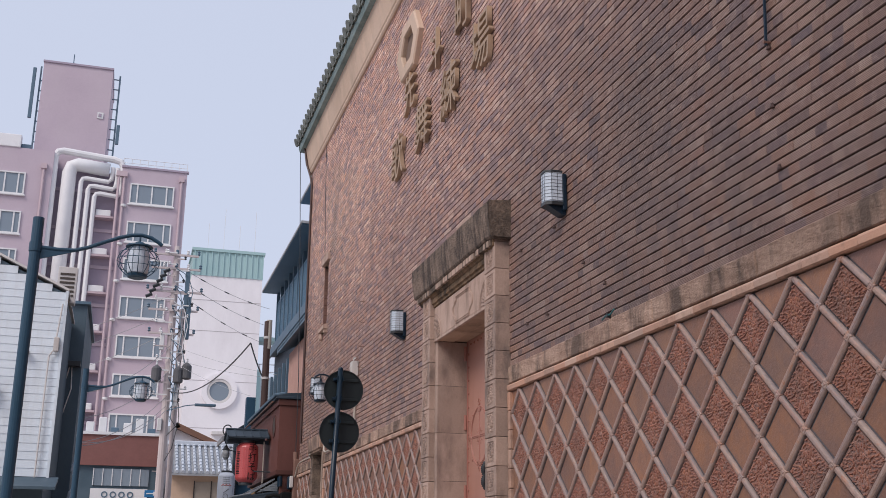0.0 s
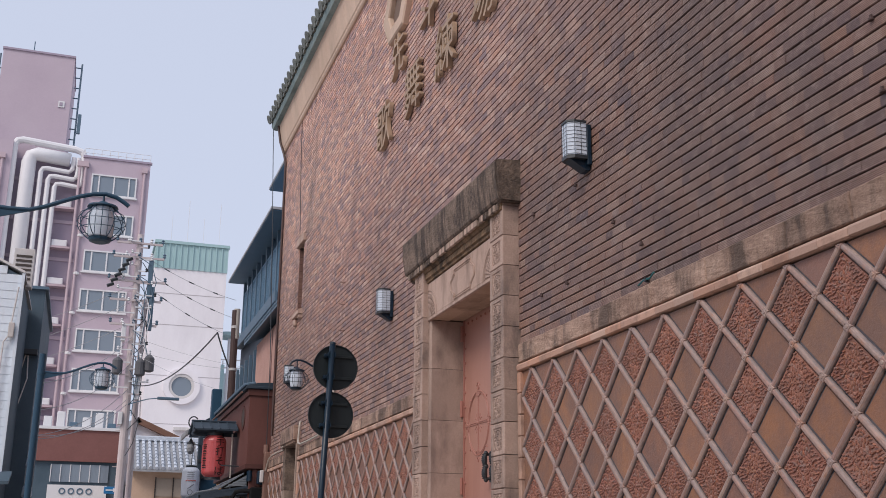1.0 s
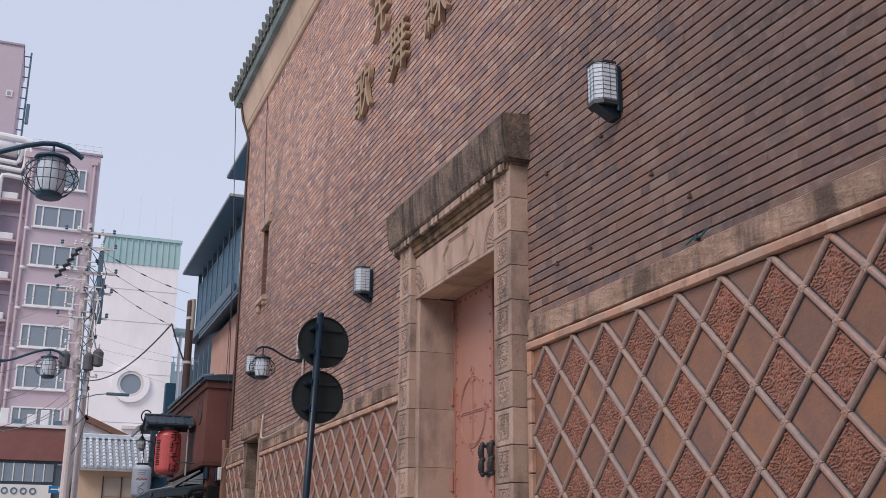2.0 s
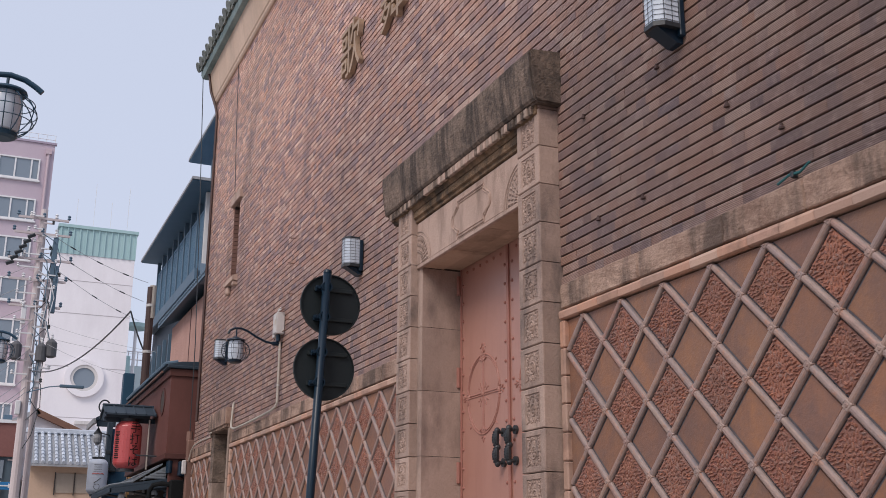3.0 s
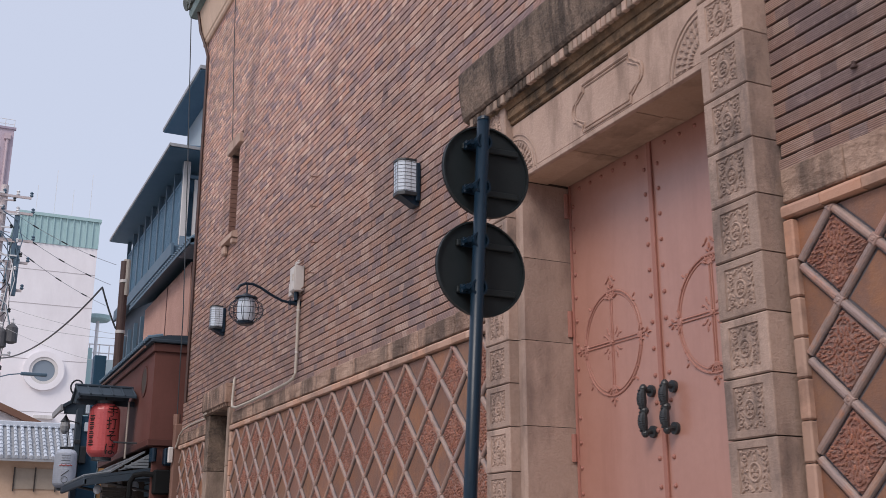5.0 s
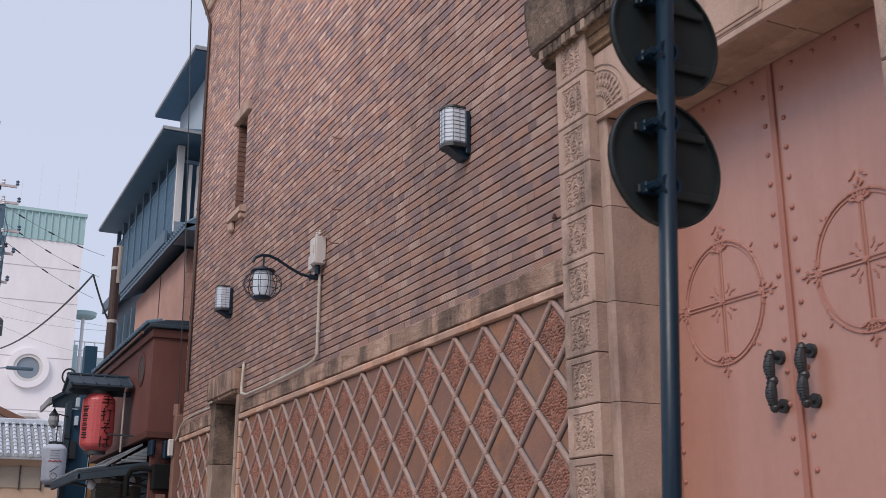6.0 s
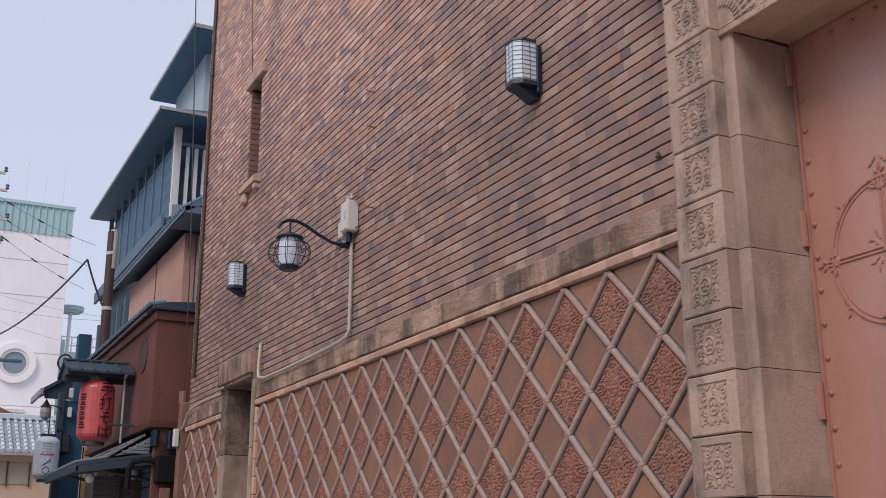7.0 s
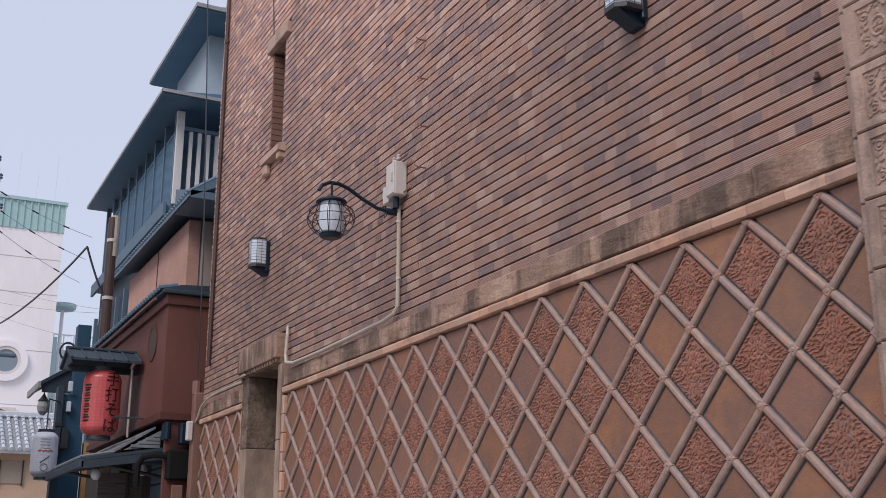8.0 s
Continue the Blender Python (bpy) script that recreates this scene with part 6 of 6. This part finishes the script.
for k in range(6):
    x = -1.1 + 0.46 * k
    part("pane", box(B(), x, x + 0.42, 58.12, 58.18, 4.75, 5.6), WINDOW, low)
    part("mullion", box(B(), x - 0.04, x, 58.08, 58.2, 4.75, 5.6), FRAME, low)
board = part("sign_board", box(B(), -1.2, 1.6, 58.0, 58.15, 3.9, 4.6), FRAME, low, "white sign board with grey shapes")
for k in range(4):
    ring(bm := B(), (-0.5 + 0.42 * k, 57.97, 4.3), 0.10, 0.16, 0.03, "y", 14)
    part("sign_shape", bm, SLATE, board)
for k in range(10):
    part("roof_clutter", box(B(), -4.2 + 0.62 * k, -3.8 + 0.62 * k, 58.5, 59, 7.45, 7.75 + 0.25 * (k * 7 % 3), 0.03), FRAME if k % 3 else SLATE, low)
arrow = thing("arrow_sign", "blue rectangular one-way sign with white arrow", "road sign", (1.55, 50, 0))
part("sign_plate", box(B(), 1.3, 1.95, 49.98, 50.02, 3.82, 4.12, 0.01), surface("blue_sign", (0.02, 0.16, 0.36), (0.03, 0.18, 0.4), 0.4, bump=0), arrow)
bm = B()
prism(bm, [(1.38, 3.95), (1.68, 3.95), (1.68, 3.88), (1.86, 3.975), (1.68, 4.07), (1.68, 4.0), (1.38, 4.0)], "y", 49.955, 49.978)
part("arrow_mark", bm, FRAME, arrow)
part("sign_post", tube(B(), [(1.96, 50.05, 0), (1.96, 50.05, 4.5)], 0.035, 8), FRAME, arrow)

PALE_TILE = surface("silvery_roof_tile", (0.44, 0.48, 0.54), (0.57, 0.61, 0.67), 0.4, 1.0, 8, 0.2, 0.01, 0.3, spec=0.5)
BLIND = surface("beige_window_blind", (0.33, 0.27, 0.22), (0.39, 0.33, 0.27), 0.6, 0.6, 8, 0)
gate = thing("tiled_house", "old house with grey tiled roof and beige wall", "house", (4.2, 57, 0))
part("wall", box(B(), 2.65, 7, 55, 62, 0, 5.15), surface("beige_plaster", (0.48, 0.335, 0.24), (0.57, 0.41, 0.31), 0.8, 0.6, 8, 0.1, 0.01), gate)
part("roof", prism(B(), [(54.3, 5.1), (54.3, 5.22), (57.2, 6.85), (57.2, 6.4), (55, 5.15)], "x", 2.5, 7), GREYTILE, gate)
for k in range(15):
    x = 2.55 + 0.29 * k
    bm = B()
    for j in range(9):
        y0, z0 = 54.25 + 2.95 * j / 9, 5.24 + 1.66 * j / 9
        tube(bm, [(x, y0, z0 + 0.03), (x, y0 + 0.33, z0 + 0.185)], 0.088, 7, 0.07)
    part("roof_tile", bm, PALE_TILE, gate)
part("ridge", box(B(), 2.4, 7, 57.0, 57.4, 6.8, 7.05, 0.04), PALE_TILE, gate)
part("window", box(B(), 3.75, 5.4, 54.95, 55.0, 4.0, 4.85), BLIND, gate)
for x in (3.72, 4.55, 5.4):
    part("window_post", box(B(), x, x + 0.05, 54.9, 54.98, 3.9, 4.9), DARKWOOD, gate)
back = thing("gabled_house", "white gabled house with brown verge boards", "house", (3.5, 64, 0))
part("gable_wall", prism(B(), [(-1, 6.0), (8.0, 6.0), (3.0, 8.2)], "y", 62, 70), FARWALL, back)
part("house_wall", box(B(), -1, 8, 62.1, 70, 0, 6.0), FARWALL, back)
part("verge", prism(B(), [(2.8, 8.25), (3.0, 8.5), (8.3, 6.25), (8.3, 5.95)], "y", 61.6, 70), surface("brown_verge", (0.16, 0.085, 0.06), (0.22, 0.12, 0.085), 0.8), back)
part("verge", prism(B(), [(3.2, 8.25), (3.0, 8.5), (-1.3, 6.25), (-1.3, 5.95)], "y", 61.6, 70), GREYTILE, back)

# ---- utility pole and wires ----
POLE_M = surface("dull_steel_pole", (0.50, 0.43, 0.43), (0.58, 0.51, 0.51), 0.6, 1, 10, 0.1, 0.004)
pole = thing("utility_pole", "pinkish steel utility pole crowded with transformers and insulators", "utility pole", (1.77, 45, 0))
px = lambda z: 1.765 - 0.003 * z
CAN_M = surface("dull_transformer_grey", (0.085, 0.085, 0.095), (0.13, 0.13, 0.14), 0.6, 2, 20, 0.1, 0.004)
part("shaft", tube(B(), [(px(0), 45, 0), (px(14), 45, 14.0)], 0.19, 12, 0.13), POLE_M, pole)
# Dark bar of unknown kind; arm added, depth chosen to fit the camera's view.
bar_arm = part("bar_arm", tube(B(), [(px(7.2), 44.9, 7.0), (2.5, 44.3, 7.18), (2.9, 44.0, 7.2)], 0.02, 6), SLATE, pole)
part("bar_body", box(B(), 2.84, 3.68, 43.93, 44.07, 7.14, 7.25, 0.03, 2), SLATE, pole, "long dark horizontal bar held off the pole")
for z, w in ((13.6, 0.9), (13.0, 1.0), (12.0, 1.1), (11.2, 1.0), (10.2, 0.9)):
    part("cross_arm", box(B(), px(z) - w, px(z) + w, 44.82, 44.9, z - 0.04, z + 0.04), POLE_M, pole)
    for k in range(5):
        x = px(z) - w + 2 * w * k / 4
        part("insulator", lathe(B(), [(0.03, 0), (0.07, 0.05), (0.04, 0.1), (0.07, 0.15), (0.02, 0.2)], (x, 44.86, z + 0.04), 8), FRAME if k % 2 else SLATE, pole)
for x, z in ((-0.48, 8.14), (0.39, 8.12), (0.72, 8.3)):
    part("transformer", lathe(B(), [(0.1, 0), (0.2, 0.05), (0.2, 0.55), (0.15, 0.62), (0.05, 0.7)], (px(z) + x, 44.7, z), 12), CAN_M, pole)
    part("bushing", lathe(B(), [(0.03, 0), (0.05, 0.05), (0.03, 0.1), (0.05, 0.15), (0.015, 0.2)], (px(z) + x, 44.7, z + 0.7), 8), FRAME, pole)
for x, z, h in ((0.5, 11.3, 1.6), (0.62, 10.0, 1.8), (-0.35, 9.5, 0.7), (0.35, 7.2, 1.5), (-0.2, 6.2, 0.5)):
    part("cable_box", box(B(), px(z) + x - 0.09, px(z) + x + 0.09, 44.75, 44.95, z, z + h, 0.02), SLATE if x > 0.4 else FRAME, pole)
for k in range(7):
    z = 12.8 - 1.0 * k
    part("drop_cable", tube(B(), [(px(z) + 0.15, 44.8, z), (px(z) + 0.5, 44.8, z - 0.5), (px(z) + 0.35 + 0.1 * (k % 3), 44.8, z - 1.3), (px(z) + 0.1, 44.8, z - 1.8)], 0.016, 5), IRON, pole)
for k in range(16):
    z = 1.8 + 0.7 * k
    part("step_bolt", tube(B(), [(px(z), 45, z), (px(z) + (0.33 if k % 2 else -0.33), 45, z)], 0.018, 4), POLE_M, pole)


part("second_shaft", tube(B(), [(2.12, 45.5, 0), (2.12, 45.5, 11.4)], 0.13, 10, 0.10), POLE_M, pole)
rng = random.Random(11)
for k in range(26):
    z = 7.4 + 0.25 * k
    e = -1 if k % 2 else 1
    ln = rng.uniform(0.25, 0.75)
    part("bracket_arm", box(B(), min(px(z), px(z) + e * ln), max(px(z), px(z) + e * ln), 44.72, 44.77, z - 0.02, z + 0.03), FRAME if k % 3 else POLE_M, pole)
    part("bracket_insulator", lathe(B(), [(0.03, 0), (0.06, 0.03), (0.035, 0.07), (0.06, 0.11), (0.02, 0.16)], (px(z) + e * ln, 44.74, z - 0.02), 8), FRAME if k % 4 else IRON, pole)
for k in range(12):
    x, z = rng.uniform(0.05, 0.75), rng.uniform(7.5, 12.5)
    part("hanging_cable", tube(B(), [(px(z), 44.7, z + 0.5), (px(z) + x * 0.7, 44.7, z + 0.2), (px(z) + x, 44.7, z - 0.5), (px(z) + x * 0.8, 44.7, z - 1.3)], 0.018, 5), SLATE if k % 3 else FRAME, pole)
for k in range(6):
    z = 12.9 - 0.22 * k
    part("insulated_clamp", tube(B(), [(px(z) - 0.25 - 0.13 * k, 44.7, z), (px(z) - 0.5 - 0.13 * k, 44.7, z - 0.12)], 0.07, 6), IRON, pole)


def wire(a, b, sag, r, label="thin black overhead wire between buildings", beads=0):
    a, b = Vector(a), Vector(b)
    ob = thing("overhead_wire", label, "overhead wire", (a + b) / 2, "overhead wires")
    pts = [a.lerp(b, t) - Vector((0, 0, sag * 4 * t * (1 - t))) for t in np.linspace(0, 1, 15)]
    part("strand", tube(B(), pts, r, 5), IRON if r > 0.02 else GREYTILE, ob)
    for k in range(beads):
        p = pts[2 + k * 4]
        q = pts[3 + k * 4]
        part("sleeve", tube(B(), [p.lerp(q, 0.1), p.lerp(q, 0.9)], r * 2.6, 6), IRON, ob)


for k, z in enumerate((12.9, 12.35, 11.75)):
    wire((px(z) + 0.5, 44.8, z), (5.9, 46 + k, z - 1.1), 0.15, 0.009, beads=3)
wire((px(8) + 0.1, 44.8, 7.8), (3.55, 31.0, 7.35), 0.55, 0.022)
wire((3.55, 31.0, 7.35), (3.93, 31.0, 6.4), 0.05, 0.022)
for z, zz, x in ((9.6, 6.4, 5.3), (9.1, 6.3, 5.0), (8.9, 5.6, 4.4)):
    wire((px(z) + 0.4, 44.8, z), (x, 38, zz + 1.2), 0.1, 0.006)
for z, x, y, zz in ((9.7, -1.0, 30, 5.5), (8.6, -1.0, 33, 5.2), (11.2, -6, 60, 11.0), (11.9, -6, 60, 12.0), (7.6, -1.0, 33, 4.5), (7.2, -1.0, 33, 4.4), (10.3, -6, 58, 9.5), (7.0, -0.9, 30, 4.2)):
    wire((px(z), 44.8, z), (x, y, zz), 0.35, 0.011)

# ---- added unseen block across the street, behind the camera, shading the near wall ----
opp = thing("opposite_building", "plain grey block across the street, added unseen to hold back light", "building", (-7, -10, 0))
part("wall", box(B(), -16, -5.2, -34, 2.0, 0, 6.0), surface("grey_render", (0.30, 0.27, 0.25), (0.36, 0.33, 0.31), 0.85, 0.4, 8, 0.2, 0.01), opp)
part("roof_edge", box(B(), -16.1, -5.05, -34.1, 2.1, 6.0, 6.3), SLATE2, opp)
for k in range(8):
    for z in (1.0, 4.2):
        part("window", box(B(), -5.22, -5.17, -32 + 4.5 * k, -29.8 + 4.5 * k, z, z + 1.5), WINDOW, opp)

# ---- bricks of the theatre front ----
def blocked(y0, y1, z0, z1):
    for a, b, c, d in ((9.49, 12.12, 0, 4.44), (9.43, 12.33, 4.30, 4.80), (SIDE_Y[0] - 0.06, SIDE_Y[1] + 0.24, 0, 3.50), (SLIT_Y[0], SLIT_Y[1], SLIT_Z[0] - 0.1, SLIT_Z[1] + 0.1),
                       (19.46, 20.06, 5.48, 5.62), (19.40, 20.07, 6.84, 7.0)):
        if y1 > a + 0.002 and y0 < b - 0.002 and z1 > c + 0.01 and z0 < d - 0.01:
            return (a, b)
    return None


single = {}
def brick_piece(y0, y1, z0, x0, near):
    w = round(y1 - y0, 3)
    if near:
        if w not in single:
            bm = B()
            prism(bm, [(0.0015, 0), (0, 0.002), (0, HEIGHT - 0.010), (0.004, HEIGHT), (0.026, HEIGHT), (0.026, 0)], "y", 0.0005, w - 0.0005)
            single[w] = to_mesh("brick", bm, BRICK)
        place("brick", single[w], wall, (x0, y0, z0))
    else:
        i = len(rest_v)
        a, b, c, d, e = x0, WX + 0.026, y0 + 0.0005, y1 - 0.0005, z0
        for u, h in ((a + 0.0015, 0), (a, 0.002), (a, HEIGHT - 0.010), (a + 0.004, HEIGHT), (b, HEIGHT), (b, 0)):
            rest_v.extend(((u, c, e + h), (u, d, e + h)))
        for k in (0, 1, 2, 3):
            rest_f.append((i + 2 * k, i + 2 * k + 2, i + 2 * k + 3, i + 2 * k + 1))
        rest_f.extend(((i, i + 1, i + 11, i + 10), (i, i + 10, i + 8, i + 6, i + 4, i + 2), (i + 1, i + 3, i + 5, i + 7, i + 9, i + 11)))


rest_v, rest_f = [], []
rows = int(round((BRICK_Z1 - BRICK_Z0) / COURSE))
lone = 0
for r in range(rows):
    z = BRICK_Z0 + r * COURSE + 0.008
    y = 1.2 + (0.09 if r % 2 else 0.0) - random.choice((0, 0.02, 0.27))
    k = r
    while y < Y1:
        w = 0.205 if k % 2 else 0.1
        if random.random() < 0.3:
            w = random.choice((0.1, 0.13, 0.16, 0.22))
        k += 1
        y0, y1 = y, min(y + w, Y1)
        y += w
        hit = blocked(y0, y1, z, z + HEIGHT)
        if hit:
            if y0 < hit[0] - 0.03 < y1:
                y1 = hit[0]
            elif y0 < hit[1] + 0.03 < y1:
                y0 = hit[1]
            else:
                continue
        if y1 - y0 < 0.02:
            continue
        near = 5.6 < y0 < 8.4 and r < 16 and lone < 300
        lone += near
        brick_piece(y0, y1, z, WX + random.uniform(-0.0025, 0.002), near)
me = bpy.data.meshes.new("brick_field")
me.from_pydata(rest_v, [], rest_f)
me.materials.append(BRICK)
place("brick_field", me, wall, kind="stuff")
# returned end of the wall
bm = B()
for r in range(rows):
    z = BRICK_Z0 + r * COURSE + 0.008
    for k in range(6):
        a = WX + 0.004 + k * 0.19
        box(bm, a, a + 0.186, Y1 - 0.03, Y1 + 0.001, z, z + HEIGHT)
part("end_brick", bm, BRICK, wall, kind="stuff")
